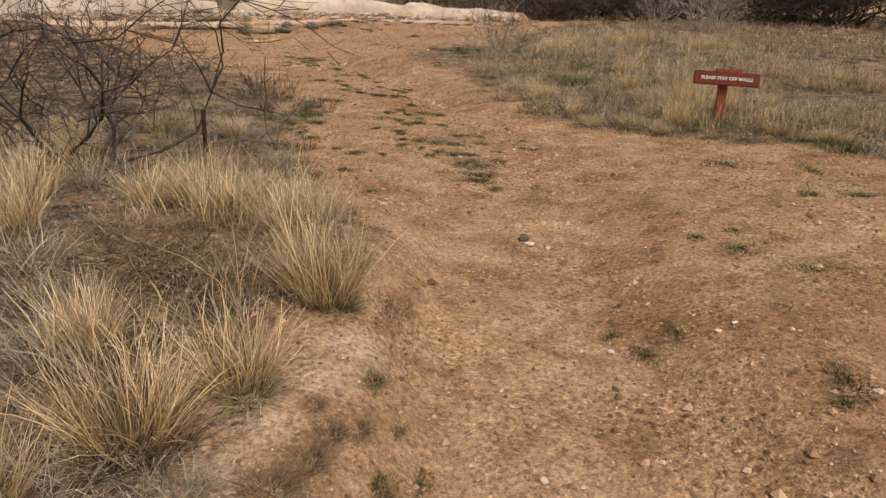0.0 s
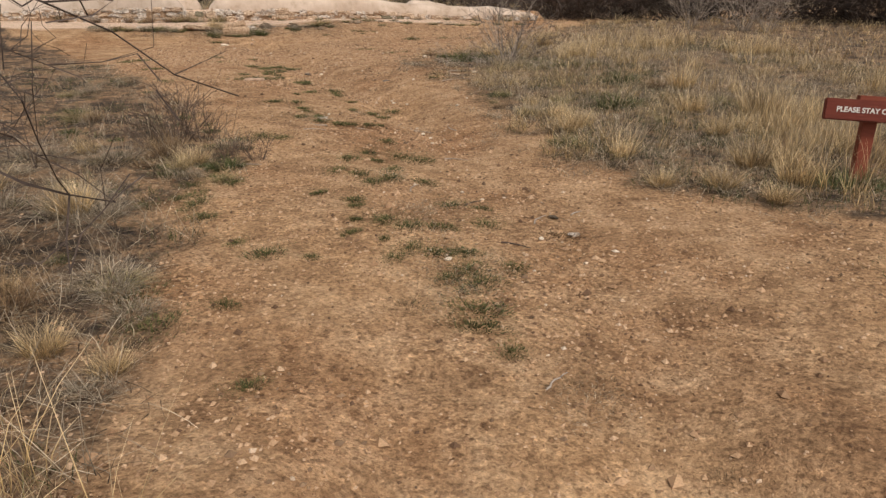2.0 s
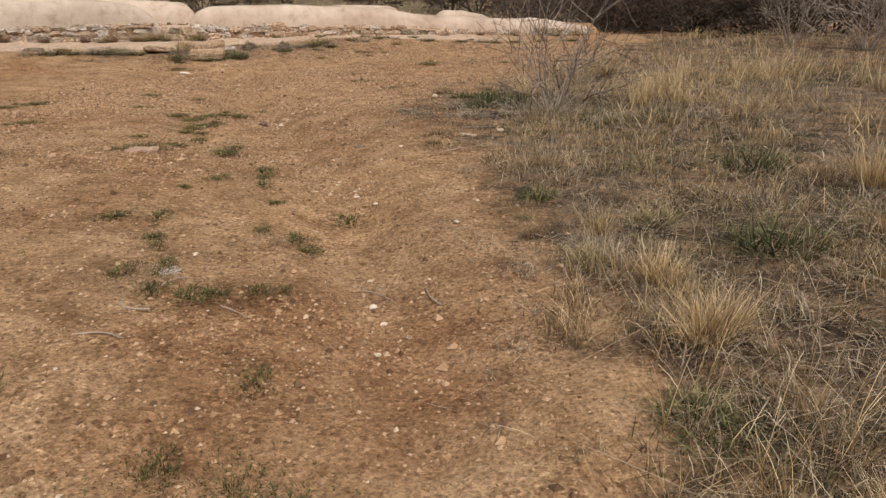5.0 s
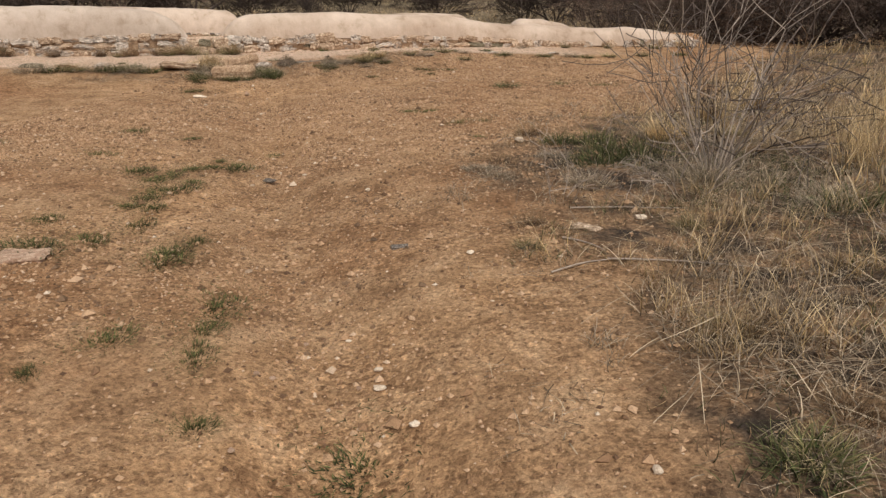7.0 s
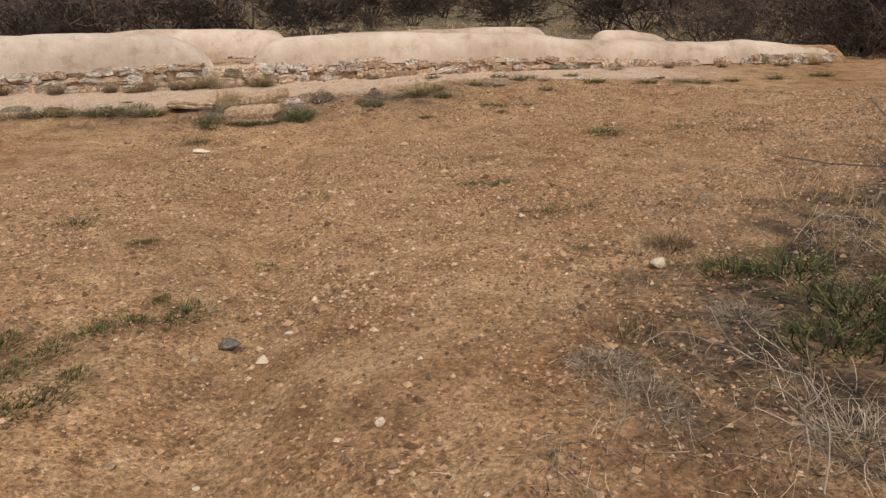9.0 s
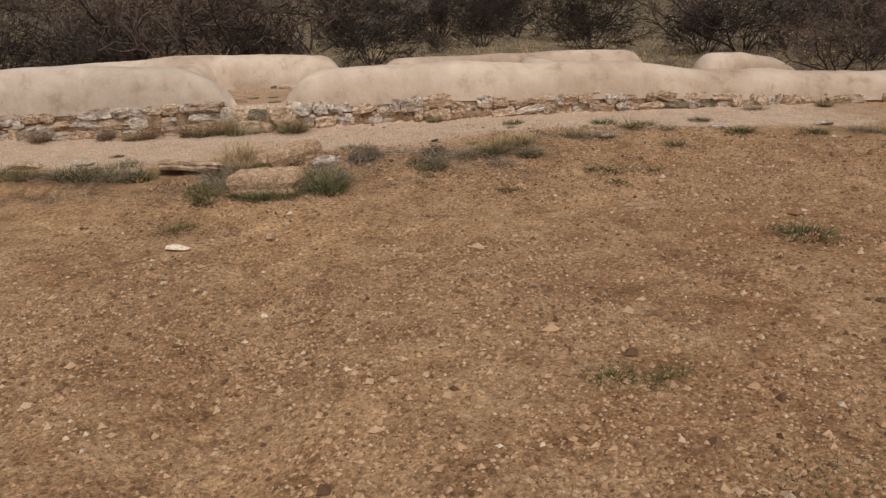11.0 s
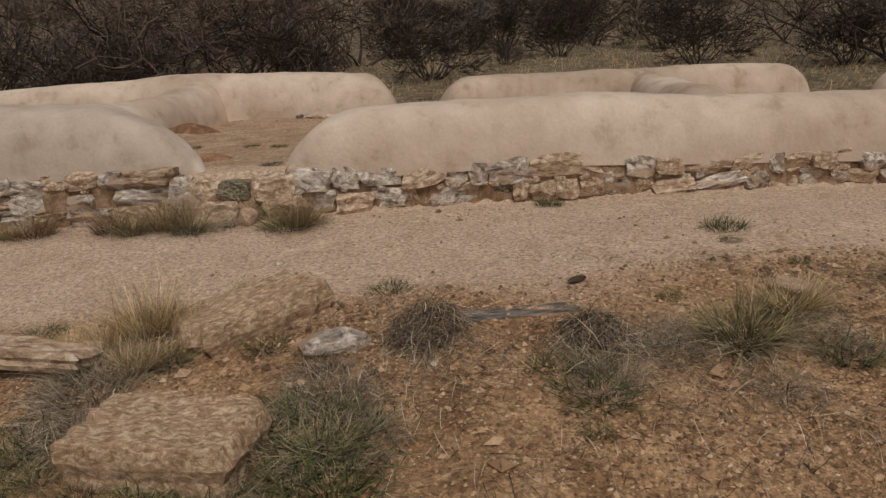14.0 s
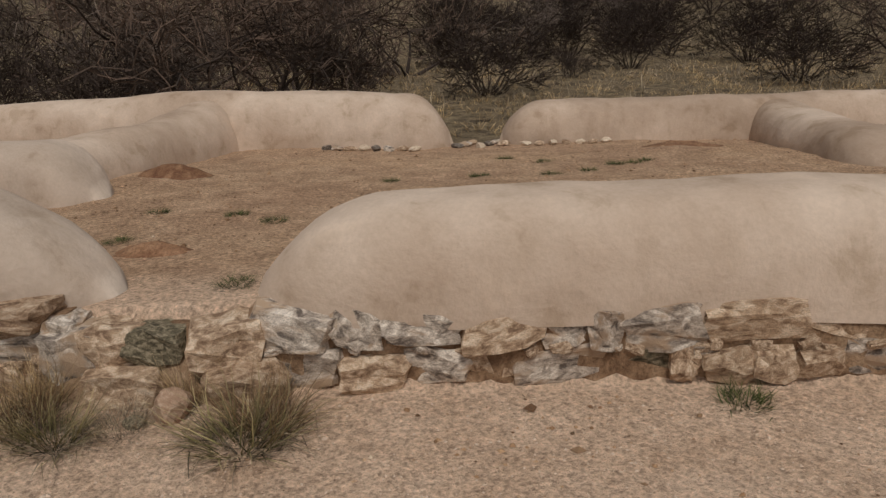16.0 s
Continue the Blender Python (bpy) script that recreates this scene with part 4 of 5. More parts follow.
for k, x, y, size in (("grey", -7.58, 21.08, 1.0), ("mixed", -7.15, 21.16, 0.9), ("green", -6.80, 21.26, 1.4), ("green", -7.28, 21.58, 1.2), ("green", -7.4, 21.1, 1.9), ("grey", -7.0, 21.2, 0.8), ("mixed", -7.9, 20.9, 0.9), ("green", -8.2, 20.8, 1.8), ("grey", -8.5, 20.6, 1.0), ("grey", -1.93, 24.16, 0.5), ("mixed", -1.81, 23.54, 0.55),
                      ("green", -1.59, 25.05, 0.9), ("green", -2.2, 24.4, 0.9), ("mixed", -1.1, 24.4, 0.6), ("grey", 0.1, 24.9, 0.7), ("mixed", 0.9, 25.2, 0.7), ("green", -1.2, 24.3, 1.1), ("green", -0.4, 24.6, 1.2), ("green", 0.4, 24.9, 1.2), ("mixed", 1.6, 25.6, 0.7), ("green", 2.4, 26.2, 1.3), ("green", -0.82, 21.05, 1.3)):
    clump(k, x, y, size, None, 0.7)
for x, y, size in ((-6.12, 21.98, 0.62), (-6.0, 22.06, 0.5), (-5.98, 22.5, 0.3), (-6.2, 21.82, 0.4), (-5.92, 21.74, 0.4), (-6.32, 21.74, 0.35)):
    clump("straw", x, y, size)
for s, v in ((-1.84, 2.1), (-1.5, 1.8), (-2.5, 2.3), (-2.35, 1.4), (-1.3, 0.4), (0.2, 4.9), (0.6, 4.6), (0.9, 3.7), (1.2, 4.0), (1.4, 4.1), (1.55, 4.2), (0.55, 3.6), (-0.1, 3.6), (-0.9, 3.5)):
    clump("green", *to_world(s, v), 0.62, None, 0.6)

# ---------------------------------------------------------------- loose stones on the track
STONE_SAY = "pale loose stone lying on the dirt track"
for i, (x, y, w) in enumerate(((0.56, 14.71, 0.09), (-0.42, 14.05, 0.05), (0.39, 12.30, 0.05), (0.26, 11.86, 0.05), (-0.64, 12.88, 0.06), (-0.35, 17.05, 0.13), (-1.38, 15.36, 0.06), (-4.81, 20.87, 0.07), (-4.82, 19.34, 0.06), (-2.52, 23.08, 0.05), (-4.71, 22.22, 0.06),
                               (-2.69, 21.75, 0.05), (0.60, 4.44, 0.08), (0.73, 4.45, 0.06), (0.85, 3.03, 0.05), (1.39, 3.05, 0.04), (1.48, 3.08, 0.04), (1.71, 2.96, 0.04), (0.37, 2.02, 0.045), (0.30, 2.50, 0.03), (-0.14, 10.82, 0.07), (-1.26, 11.12, 0.05), (0.27, 8.02, 0.045),
                               (0.41, 7.85, 0.04), (0.17, 6.70, 0.055), (0.75, 7.06, 0.05), (-3.95, 19.22, 0.07))):
    me = rock_mesh(400 + i % 6, 0.7)
    loose("pale_stone", me, STONE_PALE, x, y, (w, w * 0.7, w * 0.6), i * 47, STONE_SAY, "stone", 0.2, group="loose stones")
prng = random.Random(19)
for i in range(40):
    y = prng.uniform(10, 20)
    x, w = along(RUT, y) + prng.gauss(0, 0.25), prng.uniform(0.025, 0.05)
    loose("pebble", rock_mesh(400 + i % 6, 0.7), (STONE_PALE, STONE_TAN, STONE_PINK)[i % 3], x, y, (w, w * 0.75, w * 0.6), i * 61, "small worn pebble washed into the rut", "pebble", 0.2, group="pebbles in the rut")
loose("pink_slab", slab_mesh(11, 0.5), STONE_PINK, -2.76, 13.48, (0.27, 0.15, 0.12), 15, "flat pink stone lying in the track", "stone", 0.3)
loose("tan_stone", slab_mesh(16, 0.4), STONE_TAN, 0.22, 14.50, (0.17, 0.08, 0.08), -30, "flat tan stone beside dry grass", "stone", 0.25)
loose("grey_stone", slab_mesh(17, 0.4), STONE_GREY, -1.28, 10.82, (0.11, 0.08, 0.06), 60, "flat grey stone sunk in the dirt", "stone", 0.3)
loose("grey_stone", rock_mesh(18, 0.6), STONE_GREY, 0.96, 7.12, (0.08, 0.06, 0.05), 10, "small grey stone on the dirt", "stone", 0.2)
loose("grey_stone", slab_mesh(19, 0.4), STONE_DARK, -0.86, 14.20, (0.1, 0.05, 0.05), 25, "flat dark grey stone on the gravel", "stone", 0.3)
loose("dark_chip", rock_mesh(20, 0.5), FIBRE, 0.88, 7.45, (0.08, 0.05, 0.05), -20, "small dark chip of bark on the dirt", "bark", 0.2)
loose("flat_stone", rock_mesh(12, 0.6), STONE_PALE, -5.24, 19.95, (0.26, 0.11, 0.09), 18, "flat pale stone lying on the gravel", "stone", 0.3)
loose("pink_stone", rock_mesh(13, 0.8), STONE_PINK, -4.70, 20.40, (0.08, 0.07, 0.09), 20, "small pink stone on the gravel", "stone", 0.15)
for i, (x, y, w) in enumerate(((-2.02, 21.62, 0.13), (-1.90, 21.70, 0.10), (-2.12, 21.70, 0.08), (-1.96, 21.54, 0.07))):
    loose("pink_stone", slab_mesh(60 + i, 0.4), STONE_PINK, x, y, (w, w * 0.7, w * 0.5), i * 50, "broken pinkish stone flush with the gravel", "stone", 0.34, group="broken pink stones")
loose("dark_stone", rock_mesh(14, 0.5), STONE_DARK, -2.50, 16.08, (0.13, 0.10, 0.09), 20, "smooth dark slate-blue stone on the gravel", "stone", 0.1)
loose("dark_stone", rock_mesh(15, 0.7), STONE_DARK, 0.58, 4.54, (0.11, 0.09, 0.07), 60, "rounded dark grey stone on the dirt", "stone", 0.2)

# ---------------------------------------------------------------- clumps on the verges by the start
for k, x, y, size, tall in (("straw", -0.54, 2.86, 0.72, 1.35), ("straw", -0.66, 2.98, 0.6, 1.3), ("mixed", -0.47, 2.80, 0.5, 0.8), ("straw", -0.74, 2.14, 0.68, 1.1), ("mixed", -0.70, 2.08, 0.65, 0.9), ("straw", -1.02, 1.82, 0.8, 1.1), ("russet", -0.96, 1.76, 0.8, 0.95), ("mixed", -0.28, 2.34, 0.36, 0.9), ("mixed", -0.18, 2.14, 0.26, 0.8),
                            ("russet", -0.38, 1.90, 0.3, 0.8), ("straw", -1.74, 4.62, 0.9, 1.0), ("straw", -2.0, 4.55, 0.8, 1.0), ("straw", -1.5, 4.5, 0.7, 0.95), ("straw", -0.98, 4.24, 0.6, 1.0)):
    clump(k, x, y, size, None, tall)
for k, x, y, size, tall in (("straw", -0.76, 4.14, 0.55, 0.95), ("mixed", -0.72, 4.08, 0.55, 0.75), ("grey", -1.56, 2.25, 0.7, 1.0), ("straw", -1.45, 2.45, 0.6, 1.1), ("grey", -2.11, 3.1, 0.9, 1.0), ("grey", -1.17, 1.55, 0.8, 1.0), ("grey", -0.78, 1.55, 0.5, 0.9), ("straw", -1.3, 1.5, 0.6, 1.1), ("grey", -1.8, 2.7, 0.8, 1.0), ("straw", -2.4, 3.6, 0.8, 1.0),
                            ("straw", -1.0, 3.86, 0.5, 1.0), ("grey", -2.07, 7.18, 0.75, 0.9), ("mixed", -1.47, 6.16, 0.6, 0.5), ("grey", -1.55, 6.2, 0.7, 0.6), ("grey", -1.14, 5.18, 0.45, 0.7), ("straw", -1.58, 4.94, 0.6, 0.9), ("russet", -2.07, 5.72, 0.95, 0.8), ("russet", -1.8, 5.4, 0.7, 0.8)):
    clump(k, x, y, size, None, tall)
for k, x, y, size in (("grey", -2.8, 5.1, 1.0), ("straw", -2.9, 4.6, 0.9), ("grey", -2.57, 8.5, 0.8), ("straw", -3.0, 7.4, 0.7), ("grey", -3.3, 8.6, 0.9), ("straw", -2.24, 7.2, 0.6), ("mixed", -1.95, 8.25, 0.45), ("green", -1.62, 8.4, 1.0), ("russet", -2.3, 8.9, 0.5)):
    clump(k, x, y, size)
for x, y, size in ((-0.42, 1.75, 0.35), (-0.52, 1.62, 0.4), (-0.30, 2.0, 0.28), (-0.46, 2.05, 0.22), (-0.2, 1.75, 0.25)):
    clump("russet", x, y, size, None, 0.6)
# tangled dead grass round the slabs
for k, x, y, size, tall in (("mixed", -5.70, 21.10, 0.42, 0.8), ("grey", -5.78, 21.30, 0.6, 0.7), ("mixed", -5.02, 21.28, 0.5, 0.8), ("grey", -5.0, 21.46, 0.6, 0.8), ("green", -5.26, 21.10, 1.0, 0.9), ("russet", -5.5, 21.08, 0.4, 0.6), ("grey", -6.0, 21.56, 0.7, 0.8), ("russet", -5.95, 21.75, 0.5, 0.8),
                            ("mixed", -6.15, 21.62, 0.5, 0.8), ("green", -4.72, 21.42, 1.3, 1.0), ("grey", -4.76, 21.66, 0.6, 0.8), ("russet", -5.2, 22.05, 0.4, 0.5), ("green", -5.98, 21.2, 1.0, 1.0), ("mixed", -4.08, 22.38, 0.45, 0.7), ("grey", -3.78, 22.6, 0.5, 0.6)):
    clump(k, x, y, size, None, tall)
# the right verge: golden clumps by the edge, pale tall ones behind
for k, x, y, size, tall in (("straw", 1.45, 10.2, 0.62, 1.0), ("straw", 1.55, 10.32, 0.55, 1.0), ("straw", 1.79, 8.12, 0.45, 0.8), ("straw", 2.2, 8.0, 0.6, 0.8), ("straw", 1.72, 9.06, 0.5, 0.85), ("mixed", 1.32, 9.68, 0.55, 0.6), ("green", 1.3, 9.6, 1.2, 0.8), ("grey", 1.08, 11.4, 0.45, 0.8), ("straw", 2.62, 8.52, 0.75, 1.0), ("straw", 2.9, 8.5, 0.7, 1.0),
                            ("straw", 2.45, 7.62, 0.45, 0.8), ("straw", 2.75, 8.06, 0.6, 0.85), ("straw", 3.28, 12.5, 0.9, 1.1), ("straw", 3.54, 10.6, 0.9, 1.1), ("straw", 2.88, 10.85, 0.65, 1.0), ("straw", 3.7, 7.5, 0.55, 0.8), ("straw", 4.1, 7.1, 0.6, 0.8), ("green", 3.1, 7.9, 1.5, 1.0), ("green", 4.0, 6.8, 1.4, 1.0)):
    clump(k, x, y, size, None, tall)
for k, x, y, size, tall in (("mixed", 1.57, 11.75, 0.7, 0.9), ("grey", 1.15, 11.2, 0.7, 0.9), ("mixed", 1.08, 11.12, 0.65, 0.8), ("straw", 1.18, 11.55, 0.45, 1.0), ("mixed", 0.76, 13.25, 0.5, 0.6), ("russet", 0.82, 13.2, 0.5, 0.6), ("mixed", 0.88, 12.42, 0.45, 0.8), ("green", 0.85, 12.38, 1.1, 1.0), ("mixed", 0.72, 11.9, 0.32, 0.7), ("russet", 0.76, 11.54, 0.35, 0.7),
                            ("straw", 1.4, 10.85, 0.5, 0.9), ("green", 0.32, 17.05, 1.5, 1.0), ("russet", -0.27, 17.4, 0.6, 0.7), ("russet", -0.09, 14.56, 0.26, 0.7), ("mixed", -0.1, 14.14, 0.33, 0.7), ("mixed", 0.82, 14.55, 0.5, 0.9), ("grey", 0.25, 15.45, 0.6, 0.7)):
    clump(k, x, y, size, None, tall)
for k, x, y, size, tall in (("grey", -0.42, 15.62, 0.55, 0.6), ("grey", -0.6, 15.85, 0.45, 0.5), ("green", 0.55, 16.55, 1.9, 1.0), ("green", 0.75, 16.3, 1.7, 1.0), ("green", 0.35, 16.2, 1.5, 1.0), ("grey", 0.8, 15.95, 0.8, 0.8), ("grey", 1.1, 15.6, 0.8, 0.9), ("grey", 0.0, 16.4, 0.5, 0.7), ("straw", 1.0, 17.2, 0.8, 1.0), ("straw", 1.6, 18.2, 0.8, 1.0),
                            ("straw", 2.2, 19.0, 0.9, 1.0), ("green", 0.0, 17.0, 1.2, 1.0), ("green", 2.18, 11.3, 1.8, 1.0), ("green", 2.6, 13.0, 2.0, 1.0), ("green", 1.9, 15.0, 1.6, 1.0)):
    clump(k, x, y, size, None, tall)

for i in range(26):
    y = crng.uniform(1.0, 7.5)
    x = along(EDGE_L, y) - 0.75 - 2.4 * crng.random() ** 1.2
    if 2.5 < y < 4.1 and x > -2.3:
        continue
    clump(crng.choice(("grey", "grey", "straw", "russet")), x, y, crng.uniform(0.5, 0.9))
for i in range(34):
    y = crng.uniform(5.0, 9.5)
    x = along(EDGE_L, y) + 0.05 - 1.7 * crng.random()
    clump(crng.choice(("straw", "mixed", "russet", "green", "green", "grey")), x, y, crng.uniform(0.25, 0.5), None, 0.85)
for i in range(20):
    y = crng.uniform(8.5, 13.5)
    x = along(EDGE_L, y) - 0.1 - 1.5 * crng.random()
    clump(crng.choice(("grey", "russet", "mixed", "green", "green")), x, y, crng.uniform(0.35, 0.65))
for i in range(40):
    y = crng.uniform(8.0, 19)
    x = along(EDGE_R, y) + (0.5 if y < 13.5 else 1.8) + 5.5 * crng.random() ** 1.2
    clump(crng.choice(("grey", "grey", "straw", "mixed") if y < 11 or x > 3.5 else ("grey", "mixed", "russet")), x, y, crng.uniform(0.4, 0.85), None, 1.0 if y < 11 else 0.6)


def dirt_mound(x, y, r, h, label):
    v, f = [(0, 0, h)], []
    for j in range(1, 6):
        for i in range(18):
            a = 2 * math.pi * i / 18
            q = j / 5
            k = r * q * (1 + 0.25 * noise.noise((math.cos(a) * 1.5 + x, math.sin(a) * 1.5, y)))
            v.append((k * math.cos(a), 0.55 * k * math.sin(a), h * (1 - q * q) ** 1.3 - 0.03 * q + 0.02 * noise.noise((k * 9, a * 3, x))))
    for i in range(18):
        f.append((0, 1 + i, 1 + (i + 1) % 18))
        for j in range(4):
            f.append((1 + j * 18 + i, 19 + j * 18 + i, 19 + j * 18 + (i + 1) % 18, 1 + j * 18 + (i + 1) % 18))
    me = mesh_of("dirt_mound", v, f, True)
    me.materials.append(REDSOIL)
    ob = new("dirt_mound", me)
    ob.matrix_basis = pose(x, y, surface(x, y), 0, 0, 27)
    return tagged(ob, label, "mound", "dirt mounds")


for s, v, r, h in ((-3.05, 3.9, 0.42, 0.10), (2.2, 5.4, 0.5, 0.05), (-2.0, 1.1, 0.3, 0.06), (-1.0, 1.5, 0.28, 0.06)):
    dirt_mound(*to_world(s, v), r, h, "low heap of dark reddish soil on the ruin floor")

DEAD = clump_mesh("grass_tuft", 160, 420, 0.2, 0.3, 1.6, 0.7, 0.005, RUSSET, 260)
for x, y, k in ((-1.46, 3.2, 1.3), (-1.15, 3.3, 1.1), (-1.8, 3.15, 1.2), (-1.4, 3.6, 1.2), (-1.3, 2.95, 1.1), (-1.7, 3.4, 1.2), (-2.0, 3.3, 1.1), (-1.1, 3.6, 1.0), (-0.95, 3.2, 0.8), (-0.30, 2.9, 0.5), (-2.1, 5.6, 1.2), (-2.5, 6.2, 1.2), (-0.1, 14.5, 0.5), (0.74, 12.0, 0.6), (-0.5, 16.05, 0.8)):
    ob = holder("dead_grass_mat", x, y, surface(x, y), x * 100)
    ob.scale = (k, k, 0.8)
    part("grass_tuft", DEAD[0], None, ob)
    tagged(part("litter", DEAD[1], None, ob, "flattened dead grass blades"), kind="stuff")
    tagged(ob, "low mat of dark dead brown grass", "grass", "dead grass mats")
MATGREY = clump_mesh("grass_tuft", 161, 300, 0.10, 0.26, 1.8, 0.7, 0.0042, THATCH, 200, 0.2)
for x, y, k in ((0.05, 7.0, 0.8), (0.25, 6.65, 0.9), (-0.1, 7.5, 0.7), (0.2, 7.6, 0.6), (-0.35, 8.4, 0.6), (1.9, 4.0, 0.7), (2.0, 3.2, 0.9), (3.1, 5.4, 1.0), (0.3, 6.2, 0.6), (0.15, 6.5, 0.7), (-1.5, 10.7, 0.7), (-0.78, 16.45, 0.6), (-0.45, 15.6, 0.9), (0.03, 13.87, 0.7), (0.84, 11.2, 0.7), (-0.2, 11.0, 0.5), (-1.0, 11.55, 0.5), (-4.05, 22.4, 0.8), (-3.39, 22.5, 0.6), (0.72, 5.4, 0.5), (0.75, 4.35, 0.5)):
    ob = holder("grey_grass_mat", x, y, surface(x, y), x * 100)
    ob.scale = (k, k, 0.8)
    part("grass_tuft", MATGREY[0], None, ob)
    tagged(part("litter", MATGREY[1], None, ob), kind="stuff")
    tagged(ob, "flat mat of bleached grey dead grass", "grass", "dead grass mats")

# weeds that creep over the track
for x, y, size in ((-0.23, 1.79, 0.28), (-0.09, 1.94, 0.3), (1.66, 2.37, 0.29), (1.75, 2.53, 0.41), (1.03, 3, 0.32), (1.23, 3.16, 0.38), (0.91, 3.22, 0.3), (2.17, 3.66, 0.54), (1.89, 4.04, 0.42), (1.7, 4.28, 0.23), (1.98, 4.36, 0.3), (3.32, 5.09, 0.65), (2.89, 5.11, 0.65), (-0.58, 5.26, 0.2), (0.45, 5.74, 0.37), (-1.16, 5.75, 0.55), (0.3, 5.95, 0.47), (-0.89, 5.98, 0.32), (3.32, 6.04, 0.65), (-1.36, 6.07, 0.65), (0.3, 6.12, 0.57), (2.65, 6.26, 0.65), (0.34, 6.42, 0.5), (0.17, 6.48, 0.47), (0.28, 6.59, 0.5), (-0.61, 6.62, 0.26), (-0.86, 6.63, 0.38), (0.53, 6.66, 0.39), (-0.15, 6.69, 0.3), (-1.08, 6.8, 0.35), (0.08, 6.8, 0.5)):
    weed(x, y, size)
for x, y, size in ((-0.06, 6.83, 0.32), (0.25, 6.83, 0.36), (-0.22, 6.94, 0.19), (-0.43, 7.01, 0.23), (-1.41, 7.19, 0.42), (-0.11, 7.19, 0.5), (-0.43, 7.21, 0.18), (0.08, 7.24, 0.5), (-0.26, 7.25, 0.36), (0.42, 7.29, 0.5), (-1.87, 7.41, 0.5), (-1.55, 7.45, 0.5), (-0.48, 7.51, 0.26), (0.4, 7.63, 0.26), (-0.51, 7.64, 0.34), (-1.65, 7.65, 0.5), (0.19, 7.73, 0.5), (-0.76, 7.77, 0.21), (-1.74, 7.91, 0.5), (-1.44, 8.01, 0.32), (-1.64, 8.13, 0.5), (-2.04, 8.14, 0.5), (-0.45, 8.18, 0.5), (-0.02, 8.27, 0.5), (-0.32, 8.35, 0.5), (-2.06, 8.35, 0.5), (-0.76, 8.4, 0.5), (-0.59, 8.4, 0.5), (-1.84, 8.43, 0.5), (-0.33, 8.66, 0.5), (-0.75, 8.89, 0.5)):
    weed(x, y, size)
for x, y, size in ((-0.5, 8.93, 0.36), (-0.12, 9.03, 0.5), (-1.98, 9.14, 0.5), (-0.59, 9.17, 0.38), (-0.3, 9.17, 0.47), (-1.82, 9.4, 0.5), (-1.45, 9.51, 0.5), (-1.65, 9.59, 0.5), (-0.46, 9.8, 0.5), (-2.36, 10.1, 0.5), (-1.08, 10.54, 0.49), (-1.27, 10.55, 0.43), (-0.96, 10.61, 0.41), (-0.77, 10.7, 0.46), (-1.54, 10.71, 0.5), (-0.62, 10.77, 0.26), (-1.34, 10.81, 0.35), (-1.37, 10.95, 0.24), (-1.55, 11.2, 0.33), (-1.63, 11.31, 0.34), (-0.71, 11.48, 0.38), (-2.04, 11.58, 0.38), (-0.83, 11.66, 0.46), (-1.08, 11.72, 0.41), (-1.79, 11.73, 0.45), (-1.2, 12.38, 0.32), (-0.57, 12.42, 0.65), (-1.93, 12.48, 0.26), (-1.43, 12.82, 0.36), (-1.84, 12.82, 0.37), (-1.52, 13.07, 0.38)):
    weed(x, y, size)
for x, y, size in ((-4.03, 13.25, 0.65), (-1.61, 13.32, 0.65), (-3.08, 13.5, 0.46), (-2.8, 13.61, 0.65), (-2.16, 13.75, 0.59), (-2.68, 13.87, 0.65), (-2.2, 13.88, 0.65), (-3.11, 14.1, 0.38), (-2.14, 14.14, 0.26), (-2.61, 14.25, 0.65), (-2.91, 14.6, 0.39), (-2.74, 14.64, 0.39), (-4.78, 14.71, 0.65), (-2.94, 14.8, 0.57), (-2.96, 15.01, 0.51), (-2.87, 15.14, 0.52), (-3.17, 15.29, 0.55), (-2.89, 15.42, 0.45), (-3.43, 15.48, 0.58), (-3.15, 15.56, 0.6), (-5.73, 15.7, 0.65), (-3.12, 15.83, 0.4), (-4.07, 15.99, 0.56), (-3.02, 16.02, 0.41), (-5.64, 16.12, 0.65), (-2.91, 16.14, 0.34), (-2.93, 16.3, 0.65), (-3.09, 16.31, 0.22), (-5.58, 16.42, 0.65), (-3.79, 17.05, 0.36), (-2.97, 17.28, 0.65)):
    weed(x, y, size)
for x, y, size in ((-0.77, 17.32, 0.35), (-4.61, 17.35, 0.65), (-1.08, 18.1, 0.65), (-0.82, 18.2, 0.52), (-1.83, 18.8, 0.4), (-1.6, 18.83, 0.4), (-5.54, 20.32, 0.64), (0.62, 21.28, 0.65), (-0.03, 21.47, 0.65), (-3.13, 21.85, 0.42), (-7.8, 21.98, 0.26), (-2.24, 22.25, 0.36), (-2.5, 22.59, 0.39), (-2.35, 22.61, 0.65), (-2.03, 22.67, 0.49)):
    weed(x, y, size)
for x, y, size in ((1.34, 2.26, 0.37), (1.73, 4.77, 0.25), (1.14, 4.94, 0.25), (0.7, 5.52, 0.69), (2.46, 5.56, 1), (-1.17, 5.6, 0.7), (-0.04, 6.11, 0.48), (0.86, 6.97, 0.85), (0.82, 7.15, 0.7), (-1.97, 13.8, 0.35), (-5.32, 20.42, 1)):
    weed(x, y, size, "flat mat of dried brown weed on the dirt", DRIED)


